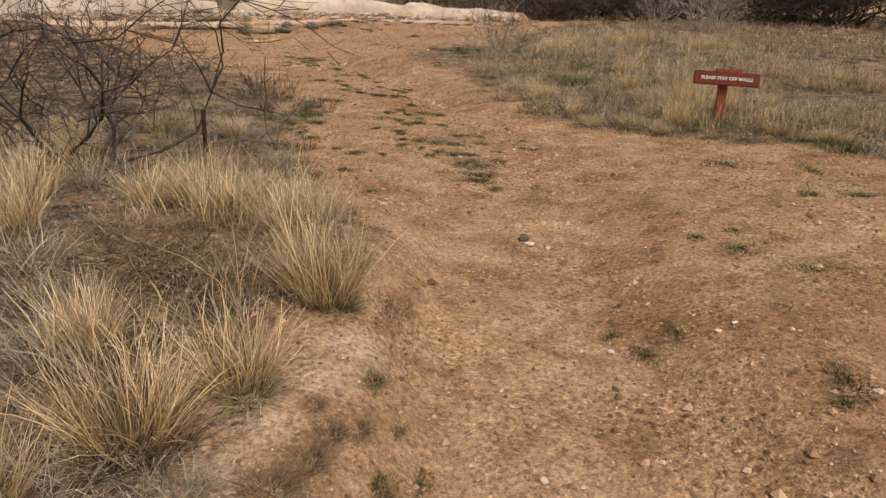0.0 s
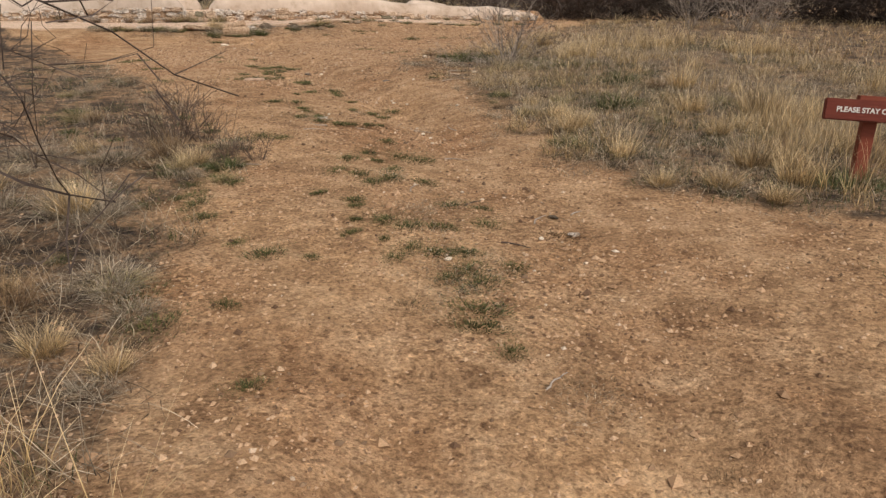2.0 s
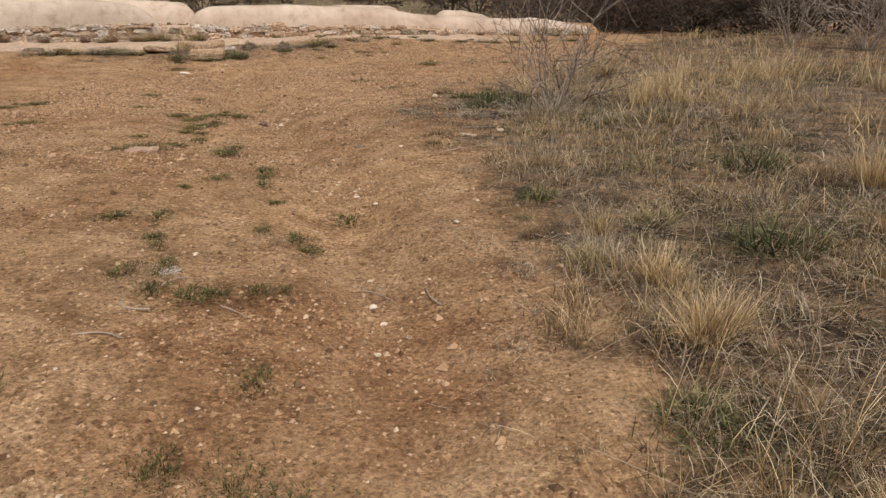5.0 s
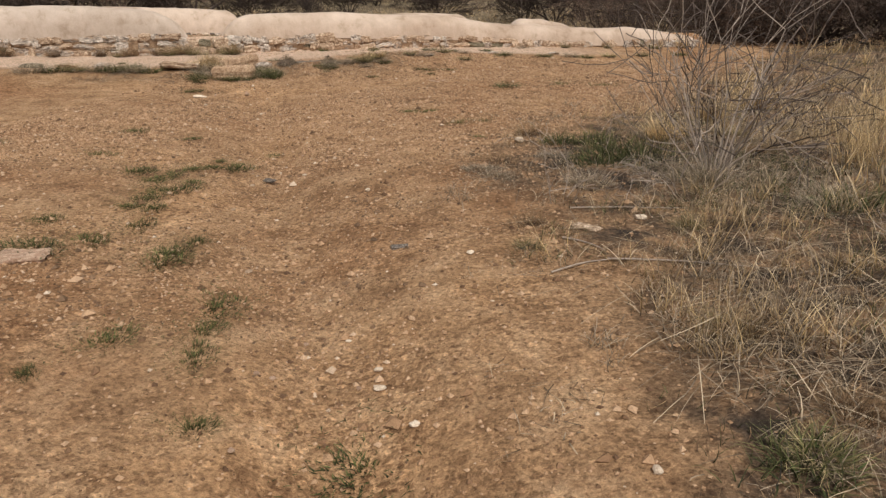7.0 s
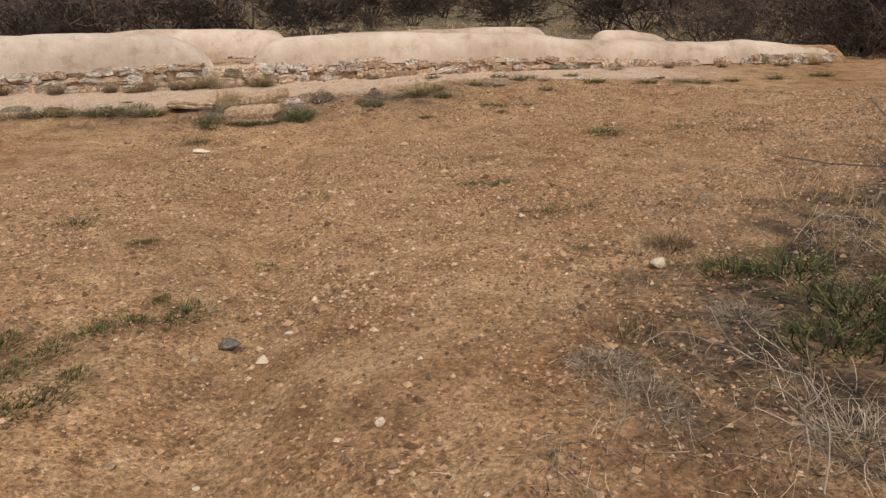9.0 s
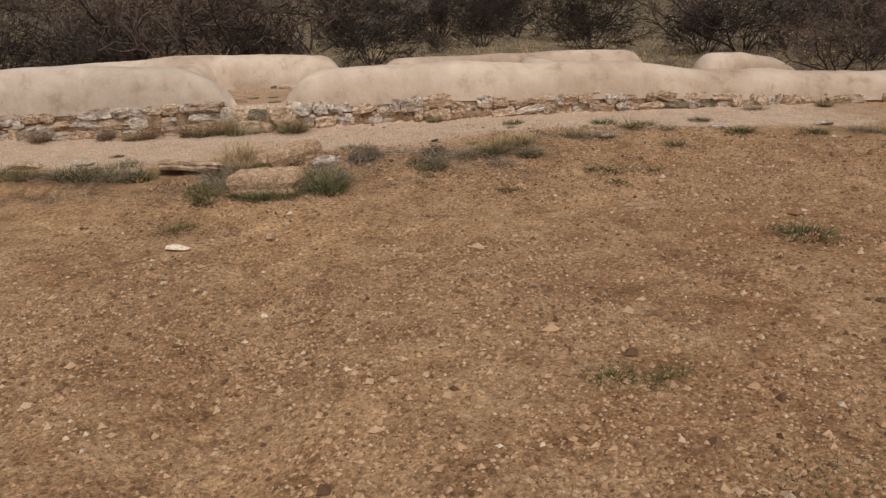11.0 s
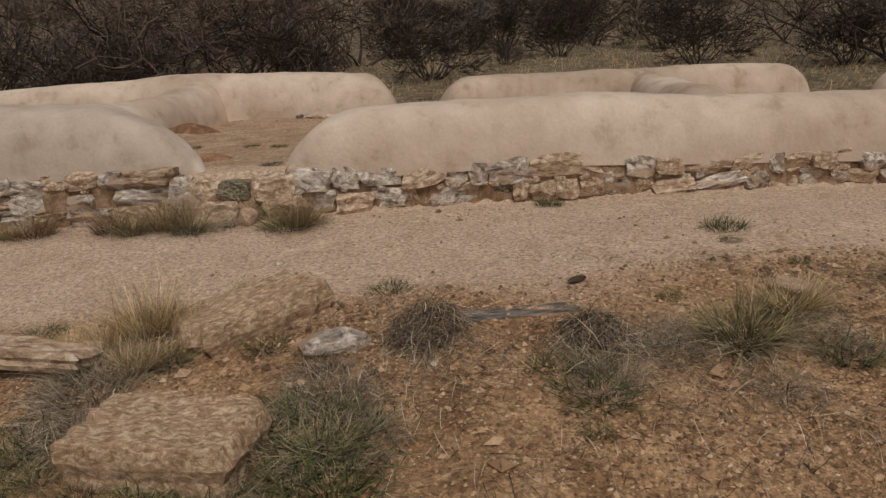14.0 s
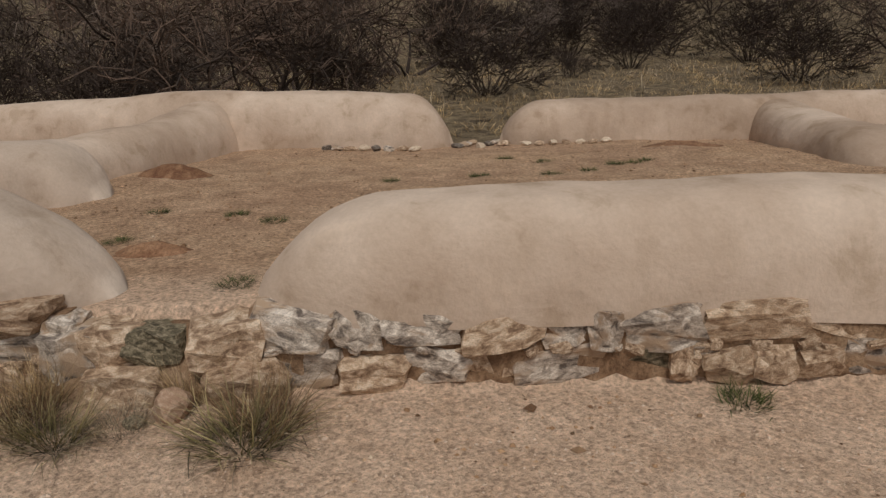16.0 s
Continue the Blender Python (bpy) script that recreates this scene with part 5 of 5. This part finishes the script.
# ---------------------------------------------------------------- uncountable grass, litter and gravel
def scatter(name, seed, count, region, accept, make, material, label):
    r = random.Random(seed)
    verts, faces, along = [], [], []
    done = tries = 0
    while done < count and tries < count * 12:
        tries += 1
        x, y = r.uniform(region[0], region[1]), r.uniform(region[2], region[3])
        if r.random() > accept(x, y):
            continue
        v, f, a = make(r, x, y, surface(x, y) if -13 < x < 9 and -3 < y < 34 else land(x, y))
        n = len(verts)
        verts += v
        along += a
        faces += [tuple(i + n for i in q) for q in f]
        done += 1
    me = mesh_of(name, verts, faces, False, along)
    me.materials.append(material)
    return tagged(new(name, me), label, "grass", kind="stuff")


def tuft(n, height, radius, width, lean, curl):
    def make(r, x, y, z):
        def foot(r):
            a, q = r.uniform(0, 6.283), radius * math.sqrt(r.random())
            b = r.uniform(0, 6.283)
            return Vector((x + math.cos(a) * q, y + math.sin(a) * q, z - 0.01)), Vector((math.cos(b) * lean, math.sin(b) * lean, 1)).normalized()
        return strands(r, n, foot, height * r.uniform(0.5, 1.2), width, 0.0, curl, 3)
    return make


def sown(r, count, region, accept):
    """Places in a region, taken as often as accept says."""
    xs, ys, have = [], [], 0
    for _ in range(14):
        x, y = r.uniform(region[0], region[1], count * 2), r.uniform(region[2], region[3], count * 2)
        keep = r.random(count * 2) < accept(x, y)
        xs.append(x[keep])
        ys.append(y[keep])
        have += int(keep.sum())
        if have >= count:
            break
    x, y = np.concatenate(xs)[:count], np.concatenate(ys)[:count]
    return x, y, over(HEIGHT, x, y)


def strew(name, seed, count, region, accept, blades, length, width, spread, lean, curl, material, label, lift=0.0):
    """Grass in tufts: blades to a tuft; a lean past 5 lays them down."""
    r = np.random.default_rng(seed)
    x, y, z = (np.repeat(q, blades) for q in sown(r, count, region, accept))
    n = len(x)
    tall = np.repeat(r.uniform(0.45, 1.25, n // blades), blades)
    b, q, c = r.uniform(0, 6.283, n), spread * np.sqrt(r.random(n)), r.uniform(0, 6.283, n)
    p = np.stack([x + q * np.cos(b), y + q * np.sin(b), z + r.uniform(-0.008, max(lift, 0.001), n)], 1)
    k = lean * r.uniform(0.3, 1.3, n)
    d = np.stack([np.cos(c) * k, np.sin(c) * k, np.ones(n) if lean < 5 else r.normal(0.1, 0.5, n)], 1)
    d /= np.linalg.norm(d, axis=1)[:, None]
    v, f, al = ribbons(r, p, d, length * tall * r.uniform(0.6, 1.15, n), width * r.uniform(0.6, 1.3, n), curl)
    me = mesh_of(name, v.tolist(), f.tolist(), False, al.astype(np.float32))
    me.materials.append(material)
    return tagged(new(name, me), label, "grass", kind="stuff")


def hollow(x, y):
    """The dark bare hollow between the clumps on the bank."""
    return 1 - 0.92 * np.exp(-((x + 1.5) / 0.75) ** 2 - ((y - 3.25) / 0.5) ** 2)


def verge(x, y):
    return over(GRASSY, x, y)


def near(x, y):
    return np.clip(1.15 - np.hypot(x - 1, y - 11) / 15, 0.12, 1)


def grassy_side(x, y):
    d = x - np.interp(y, EDGE_R[0], EDGE_R[1])
    return np.where(d > -0.4, verge(x, y) * (0.15 + 0.85 * step_up(-0.1, 0.35, d * np.where(y < 12, 0.45, 0.22) + 1.5 * (patchy(x, y, 0.55, 41) - np.where(y < 12, 0.42, 0.5)))), 0.0)


def by_edge(x, y):
    d = x - np.interp(y, EDGE_R[0], EDGE_R[1])
    return np.exp(-((d + 0.12) / 0.25) ** 2) * step_up(0.45, 0.65, patchy(x, y, 0.5, 43))


def step_up(a, b, q):
    q = np.clip((q - a) / (b - a), 0, 1)
    return q * q * (3 - 2 * q)


RIGHT, LEFT = (-1.5, 7, 6.0, 26), (-7, -0.2, 0.3, 15)
MATTED = "matted grey dry grass litter on the verge"
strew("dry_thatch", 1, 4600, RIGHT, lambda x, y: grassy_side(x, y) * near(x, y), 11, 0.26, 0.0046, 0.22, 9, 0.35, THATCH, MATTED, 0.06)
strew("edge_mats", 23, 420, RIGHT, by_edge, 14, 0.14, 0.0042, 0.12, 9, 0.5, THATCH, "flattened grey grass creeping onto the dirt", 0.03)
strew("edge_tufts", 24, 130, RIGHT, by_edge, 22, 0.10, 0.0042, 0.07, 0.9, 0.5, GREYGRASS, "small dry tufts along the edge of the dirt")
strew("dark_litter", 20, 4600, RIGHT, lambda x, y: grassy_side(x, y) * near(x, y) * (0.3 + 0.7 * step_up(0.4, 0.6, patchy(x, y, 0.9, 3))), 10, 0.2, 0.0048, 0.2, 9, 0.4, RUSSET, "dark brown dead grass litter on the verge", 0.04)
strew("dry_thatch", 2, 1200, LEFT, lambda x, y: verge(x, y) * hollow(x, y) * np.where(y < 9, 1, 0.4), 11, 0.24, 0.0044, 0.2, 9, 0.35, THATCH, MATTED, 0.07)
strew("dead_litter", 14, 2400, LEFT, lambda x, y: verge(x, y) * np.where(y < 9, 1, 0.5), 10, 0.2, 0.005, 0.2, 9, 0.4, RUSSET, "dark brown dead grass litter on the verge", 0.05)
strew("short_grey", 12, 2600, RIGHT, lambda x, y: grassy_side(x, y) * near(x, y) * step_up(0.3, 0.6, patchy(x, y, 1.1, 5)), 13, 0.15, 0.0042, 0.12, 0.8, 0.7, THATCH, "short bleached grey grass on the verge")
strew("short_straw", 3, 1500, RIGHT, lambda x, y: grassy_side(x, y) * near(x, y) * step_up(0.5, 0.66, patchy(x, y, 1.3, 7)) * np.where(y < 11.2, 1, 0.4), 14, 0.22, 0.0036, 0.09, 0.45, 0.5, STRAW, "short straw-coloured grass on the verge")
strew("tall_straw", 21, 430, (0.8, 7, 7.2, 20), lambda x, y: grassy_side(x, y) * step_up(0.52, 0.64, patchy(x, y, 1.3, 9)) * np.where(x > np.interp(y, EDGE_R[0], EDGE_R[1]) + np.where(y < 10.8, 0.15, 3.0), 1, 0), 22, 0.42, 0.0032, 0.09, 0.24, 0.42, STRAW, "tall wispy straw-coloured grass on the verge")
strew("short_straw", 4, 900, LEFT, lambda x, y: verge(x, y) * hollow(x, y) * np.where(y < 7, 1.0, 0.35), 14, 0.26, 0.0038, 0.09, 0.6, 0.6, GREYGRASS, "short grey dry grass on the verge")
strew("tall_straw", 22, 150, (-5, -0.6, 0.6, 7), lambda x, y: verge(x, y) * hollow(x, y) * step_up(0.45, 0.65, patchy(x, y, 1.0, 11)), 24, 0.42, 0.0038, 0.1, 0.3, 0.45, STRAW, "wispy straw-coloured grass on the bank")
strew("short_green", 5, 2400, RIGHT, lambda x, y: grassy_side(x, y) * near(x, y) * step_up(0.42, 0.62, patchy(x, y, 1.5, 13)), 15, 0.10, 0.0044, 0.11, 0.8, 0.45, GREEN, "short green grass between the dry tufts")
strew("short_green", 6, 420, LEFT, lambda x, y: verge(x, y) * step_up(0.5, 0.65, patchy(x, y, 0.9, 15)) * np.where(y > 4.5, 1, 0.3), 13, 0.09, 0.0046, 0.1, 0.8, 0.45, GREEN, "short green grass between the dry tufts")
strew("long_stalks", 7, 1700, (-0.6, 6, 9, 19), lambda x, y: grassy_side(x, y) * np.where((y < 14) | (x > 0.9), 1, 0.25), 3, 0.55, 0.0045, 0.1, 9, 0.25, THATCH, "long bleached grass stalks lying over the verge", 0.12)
scatter("bank_grass", 8, 3200, (-20, 16, 27, 52), lambda x, y: ease(7.6, 9.5, to_wall(x, y)[1]) * max(0.35, 1 - max(0, to_wall(x, y)[1] - 14) / 20), tuft(9, 0.27, 0.2, 0.012, 0.7, 0.5), STRAW, "dry straw-coloured grass on the bank behind the ruin")
scatter("bank_scrub", 9, 2200, (-26, 16, 30, 72), lambda x, y: ease(9, 13, to_wall(x, y)[1]), tuft(10, 0.48, 0.3, 0.018, 0.8, 0.5), GREYGRASS, "grey scrub grass under the brush")
scatter("far_verge_grass", 10, 600, (2, 17, 14, 29), lambda x, y: 0.9 if verge_depth(x, y) > 0.5 and to_wall(x, y)[1] < 4 else 0, tuft(10, 0.40, 0.16, 0.009, 0.5, 0.4), STRAW, "tall pale dry grass below the brush")
scatter("far_verge_litter", 11, 1300, (2, 17, 12, 29), lambda x, y: 0.9 if verge_depth(x, y) > 0.5 and to_wall(x, y)[1] < 4 else 0, tuft(10, 0.22, 0.2, 0.010, 0.9, 0.6), THATCH, "grey matted dry grass below the brush")


def gravel_material(name, shades):
    m, nt, b = start(name, 0.85)
    geo = nt.nodes.new("ShaderNodeNewGeometry")
    c = ramp(nt, shades)
    nt.links.new(geo.outputs["Random Per Island"], c.inputs[0])
    n = noise_tex(nt, geo.outputs["Position"], 160, 3, 0.7)
    g = ramp(nt, ((0.3, (0.7, 0.7, 0.7)), (0.7, (1.2, 1.2, 1.2))))
    nt.links.new(n.outputs[0], g.inputs[0])
    nt.links.new(mix(nt, 1.0, c.outputs[0], g.outputs[0], "MULTIPLY"), b.inputs["Base Color"])
    return m


def gravel(name, seed, count, region, accept, size, label, material=None):
    r = np.random.default_rng(seed)
    base = np.array(((1, 0, 0), (0, 1, 0), (-1, 0, 0), (0, -1, 0), (0.15, 0.1, 0.8), (0, 0, -0.6)))
    tris = np.array(((0, 1, 4), (1, 2, 4), (2, 3, 4), (3, 0, 4), (1, 0, 5), (2, 1, 5), (3, 2, 5), (0, 3, 5)))
    if size < 0.0085:
        base, tris = base[:5], tris[:4]
    x, y, z = sown(r, count, region, accept)
    n, m = len(x), len(base)
    q, a, flat = size * np.exp(r.normal(0, 0.42, n)), r.uniform(0, 6.283, n), r.uniform(0.55, 1.0, n)
    k = base[None] * r.uniform(0.65, 1.25, (n, m, 3))
    k[:, :, 1] *= flat[:, None]
    k[:, :, 2] *= 0.85
    c, s = np.cos(a)[:, None], np.sin(a)[:, None]
    v = np.stack([x[:, None] + q[:, None] * (k[:, :, 0] * c - k[:, :, 1] * s), y[:, None] + q[:, None] * (k[:, :, 0] * s + k[:, :, 1] * c), z[:, None] + q[:, None] * (k[:, :, 2] + 0.15)], 2)
    f = (np.arange(n)[:, None, None] * m + tris[None]).reshape(-1, 3)
    me = mesh_of(name, v.reshape(-1, 3).tolist(), f.tolist())
    me.materials.append(material or GRAVEL)
    return tagged(new(name, me), label, "gravel", kind="stuff")


GRAVEL = gravel_material("gravel", ((0.0, (0.12, 0.066, 0.038)), (0.3, (0.32, 0.185, 0.10)), (0.7, (0.52, 0.325, 0.185)), (0.97, (0.58, 0.385, 0.24)), (1.0, (0.68, 0.54, 0.40))))
PLAZA_GRIT = gravel_material("terrace_grit", ((0.0, (0.42, 0.29, 0.20)), (0.5, (0.60, 0.435, 0.31)), (1.0, (0.76, 0.59, 0.455))))
CRUMB, _nt, _b = start("dark_clod", 0.95)
_c = ramp(_nt, ((0.0, (0.12, 0.075, 0.045)), (0.5, (0.22, 0.135, 0.08)), (1.0, (0.32, 0.20, 0.115))))
_nt.links.new(_nt.nodes.new("ShaderNodeNewGeometry").outputs["Random Per Island"], _c.inputs[0])
_nt.links.new(_c.outputs[0], _b.inputs["Base Color"])


def behind(x, y):
    return -(x - WX) * UY + (y - WY) * UX


def track(x, y):
    """How thick the gravel lies: everywhere on the dirt, in drifts, hardly on the terrace."""
    drift = 0.40 + 0.60 * step_up(0.35, 0.62, patchy(x, y, 1.1, 31))
    thick = np.interp(y, (0, 8, 13, 18), (0.42, 0.45, 0.7, 1.0))
    worn = 1 - 0.6 * np.exp(-((x - 0.25) / 0.4) ** 2) * np.where(y < 5.5, 1, 0)
    v = behind(x, y)
    return (1 - 0.8 * verge(x, y)) * drift * worn * thick * np.where(v < -1.7, 1.0, np.where(v < -0.12, 0.05, 0.0))


def by_rut(x, y):
    return track(x, y) * (0.12 + np.exp(-((x - np.interp(y, RUT[0], RUT[1])) / 0.35) ** 2))


FIELD = (-6.5, 4, 1.2, 24.5)
gravel("gravel", 1, 135000, FIELD, track, 0.0068, "fine reddish-brown gravel strewn over the track")
gravel("coarse_gravel", 2, 30000, FIELD, lambda x, y: track(x, y) * np.where(y > 16, 1, 0.5), 0.0112, "scattered tan and brown pebbles on the track")
gravel("rut_pebbles", 5, 2400, FIELD, by_rut, 0.0145, "washed pebbles gathered along the rut")
gravel("dirt_crumbs", 4, 9000, FIELD, lambda x, y: track(x, y) * step_up(0.4, 0.7, patchy(x, y, 0.8, 33)), 0.0105, "small dark crumbs of soil and litter on the track", CRUMB)
strew("litter_bits", 13, 1500, FIELD, lambda x, y: track(x, y) * step_up(0.4, 0.7, patchy(x, y, 0.8, 33)), 3, 0.07, 0.004, 0.12, 9, 0.3, RUSSET, "bits of dry brown straw strewn on the track", 0.012)
ROUND_SLABS = lambda x, y: np.exp(-((behind(x, y) + 2.55) / 0.55) ** 2) * step_up(0.42, 0.6, patchy(x, y, 0.5, 51))
strew("terrace_litter", 25, 420, (-8.5, -2.6, 20.4, 24), ROUND_SLABS, 12, 0.2, 0.0042, 0.14, 9, 0.6, THATCH, "tangled bleached grass along the terrace edge", 0.05)
strew("terrace_litter", 26, 260, (-8.5, -2.6, 20.4, 24), ROUND_SLABS, 12, 0.16, 0.0046, 0.14, 9, 0.6, RUSSET, "tangled dark dead grass along the terrace edge", 0.03)
gravel("plaza_gravel", 3, 20000, (-9, -1.5, 21, 26), lambda x, y: step_up(-2.3, -1.6, behind(x, y)) * np.where(behind(x, y) < -0.12, 1, 0), 0.0042, "fine pinkish gravel on the terrace before the wall", PLAZA_GRIT)
gravel("court_gravel", 6, 7000, (-10.5, 2, 24, 33), lambda x, y: np.where((behind(x, y) > 0.9) & (behind(x, y) < 6.2), 1.0, 0.0), 0.0075, "loose gravel on the floor of the ruin")

# ---------------------------------------------------------------- shrubs, reeds and sticks near the track
MESQUITE = shrub_meshes("bare_shrub", 61, 2.9, 8, 0.95, 0.030, (5, 4, 3, 0), 0.0, 0.42, 0.0034)
shrub("bare_shrub", MESQUITE, (TWIG, TWIG), -3.16, 5.95, surface(-3.16, 5.95), 40, 1.0, "sprawling leafless thorny shrub with dark crooked twigs", "shrub")
shrub("bare_shrub", MESQUITE, (TWIG, TWIG), -4.2, 8.2, surface(-4.2, 8.2), 200, 0.8, "sprawling leafless thorny shrub with dark crooked twigs", "shrub")
WAND = shrub_meshes("twiggy_shrub", 62, 1.9, 24, 0.36, 0.009, (3, 3, 0, 0), -0.02, 0.13, 0.0036)
shrub("twiggy_shrub", WAND, (TWIGPALE, TWIGGREY), 1.2, 15.95, surface(1.2, 15.95), 0, 0.9, "upright leafless shrub of thin grey wands", "shrub")
WANDS2 = shrub_meshes("twiggy_shrub", 63, 1.5, 5, 0.7, 0.012, (4, 4, 2, 0), 0.0, 0.25, 0.0026)
shrub("twiggy_shrub", WANDS2, (TWIG, TWIG), 1.55, 16.5, surface(1.55, 16.5), 80, 0.8, "leafless shrub with crooked reddish-dark twigs", "shrub")
for x, y, k in ((8.4, 23.4, 1.2), (8.9, 23.0, 1.0), (7.3, 24.6, 0.9)):
    shrub("twiggy_shrub", WAND, (TWIGPALE, TWIGPALE), x, y, land(x, y), x * 70, k, "pale leafless shrub of thin wands before dark brush", "shrub")
REED = shrub_meshes("reed_clump", 64, 0.75, 26, 0.45, 0.005, (1, 0, 0, 0), 0.0, 0.10, 0.003)
for x, y, k in ((-2.35, 9.3, 1.0), (-2.15, 9.4, 0.7), (-2.91, 10.8, 0.9), (-1.45, 8.72, 0.5), (-1.75, 8.85, 0.5), (-1.65, 9.0, 0.4), (-2.5, 9.1, 0.8)):
    shrub("reed_clump", REED, (TWIGRED, TWIGRED), x, y, surface(x, y), x * 90, k, "clump of dry brown reed-like stems", "shrub", "reeds by the track")
SPRIG = shrub_meshes("dry_sprig", 65, 0.62, 3, 0.5, 0.004, (3, 2, 0, 0), 0.0, 0.22, 0.0018)
for x, y, k in ((0.06, 15.1, 1.1), (0.3, 15.5, 0.8), (0.5, 15.0, 0.7), (0.4, 17.5, 0.9), (2.0, 14.0, 1.0), (0.9, 15.2, 0.9)):
    shrub("dry_sprig", SPRIG, (TWIGPALE, TWIGPALE), x, y, surface(x, y), x * 300, k, "pale dry branching weed stalk", "stalk", "dry stalks")


def stick(x, y, length, turn, bend, radius=0.006, mat=TWIGPALE, label="bleached dry stick lying on the dirt"):
    v, f = [], []
    pts = [Vector((length * (i / 6 - 0.5), bend * length * math.sin(i / 6 * math.pi) + 0.01 * noise.noise((i, x, y)), radius)) for i in range(7)]
    tube(v, f, pts, [radius * (1 - 0.6 * i / 6) for i in range(7)], 5)
    me = mesh_of("stick", v, f, True)
    me.materials.append(mat)
    ob = new("stick", me)
    ob.matrix_basis = pose(x, y, surface(x, y) + 0.003, 0, 0, turn)
    return tagged(ob, label, "stick", "loose sticks")


for x, y, l, t, b in ((-0.40, 11.25, 0.22, 100, 0.25), (-0.2, 10.99, 0.36, -25, 0.12), (0.19, 10.9, 0.30, 110, 0.1), (-1.2, 10.67, 0.2, 60, 0.1), (-1.24, 10.4, 0.26, 140, 0.3), (0.63, 5.53, 0.17, 50, 0.03), (0.78, 7.4, 0.2, 60, 0.12), (1.05, 7.56, 0.12, 40, 0.05), (-0.09, 8.1, 0.2, 75, 0.15), (0.23, 9.11, 0.22, -15, 0.1), (-1.49, 8.52, 0.24, 8, 0.08), (-1.22, 10.0, 0.25, -5, 0.15),
                      (0.5, 14.93, 0.75, 5, 0.02), (0.72, 13.97, 0.8, -3, 0.04), (0.25, 13.9, 0.5, 30, 0.1), (0.2, 14.2, 0.3, -40, 0.1), (-0.78, 10.45, 0.22, -35, 0.05)):
    stick(x, y, l, t, b)
stick(0.58, 6.95, 0.2, -30, 0.08, 0.006, TWIG, "dark thin stick lying on the dirt")
stick(0.34, 7.75, 0.16, 40, 0.05, 0.006, TWIG, "dark thin stick lying on the dirt")
stick(-2.5, 2.55, 0.9, 25, 0.05, 0.006)

# ---------------------------------------------------------------- the iron stake and the sign
stake_v, stake_f = [], []
tube(stake_v, stake_f, [Vector((0, 0, -0.1)), Vector((0, 0, 0.2)), Vector((0.006, 0, 0.42))], [0.022, 0.022, 0.021], 7)
stake_f.append(tuple(range(14, 21)))
stake = mesh_of("metal_stake", stake_v, stake_f)
stake.materials.append(IRON)
stake_ob = new("metal_stake", stake)
stake_ob.matrix_basis = pose(-2.29, 6.5, surface(-2.29, 6.5), 2, 3, 0)
tagged(stake_ob, "short rusty iron stake standing in dry grass", "stake")


def box_mesh(name, sx, sy, sz, bevel=0.006):
    bm = bmesh.new()
    bmesh.ops.create_cube(bm, size=1.0)
    for v in bm.verts:
        v.co = Vector((v.co.x * sx, v.co.y * sy, v.co.z * sz))
    bmesh.ops.bevel(bm, geom=bm.edges[:], offset=bevel, segments=2, affect="EDGES")
    return from_bm(name, bm)


def warning_sign(x, y, turn):
    z = surface(x, y) + 0.11
    ob = holder("wooden_sign", x, y, z, turn)
    tagged(ob, "red-brown painted wooden sign with white words in dry grass", "sign")
    p = part("post", box_mesh("post", 0.10, 0.07, 0.62), REDPOST, ob, "reddish wooden post with peeling paint")
    p.matrix_basis = pose(0.0, 0.05, 0.15, -6, 2, 0)
    board = part("board", box_mesh("board", 0.74, 0.045, 0.155, 0.008), REDPAINT, ob)
    board.matrix_basis = pose(0.02, 0.0, 0.42, -12, 3, 0)
    text = bpy.data.curves.new("letters", "FONT")
    text.body, text.size, text.align_x, text.align_y = "PLEASE STAY OFF WALLS", 0.052, "CENTER", "CENTER"
    text.extrude, text.offset = 0.0015, 0.0012
    tmp = new("letters", text)
    bpy.context.view_layer.update()
    me = bpy.data.meshes.new_from_object(tmp.evaluated_get(bpy.context.evaluated_depsgraph_get()))
    bpy.data.objects.remove(tmp)
    bpy.data.curves.remove(text)
    l = part("lettering", me, LETTER, board, "white painted capital letters")
    l.matrix_basis = pose(0, -0.0245, 0, 90, 0, 0)
    cap = part("brace", box_mesh("brace", 0.3, 0.06, 0.09), REDPOST, ob, "weathered reddish block behind the board")
    cap.matrix_basis = pose(0.06, 0.10, 0.47, -8, 3, 0)


warning_sign(3.29, 8.15, -8)
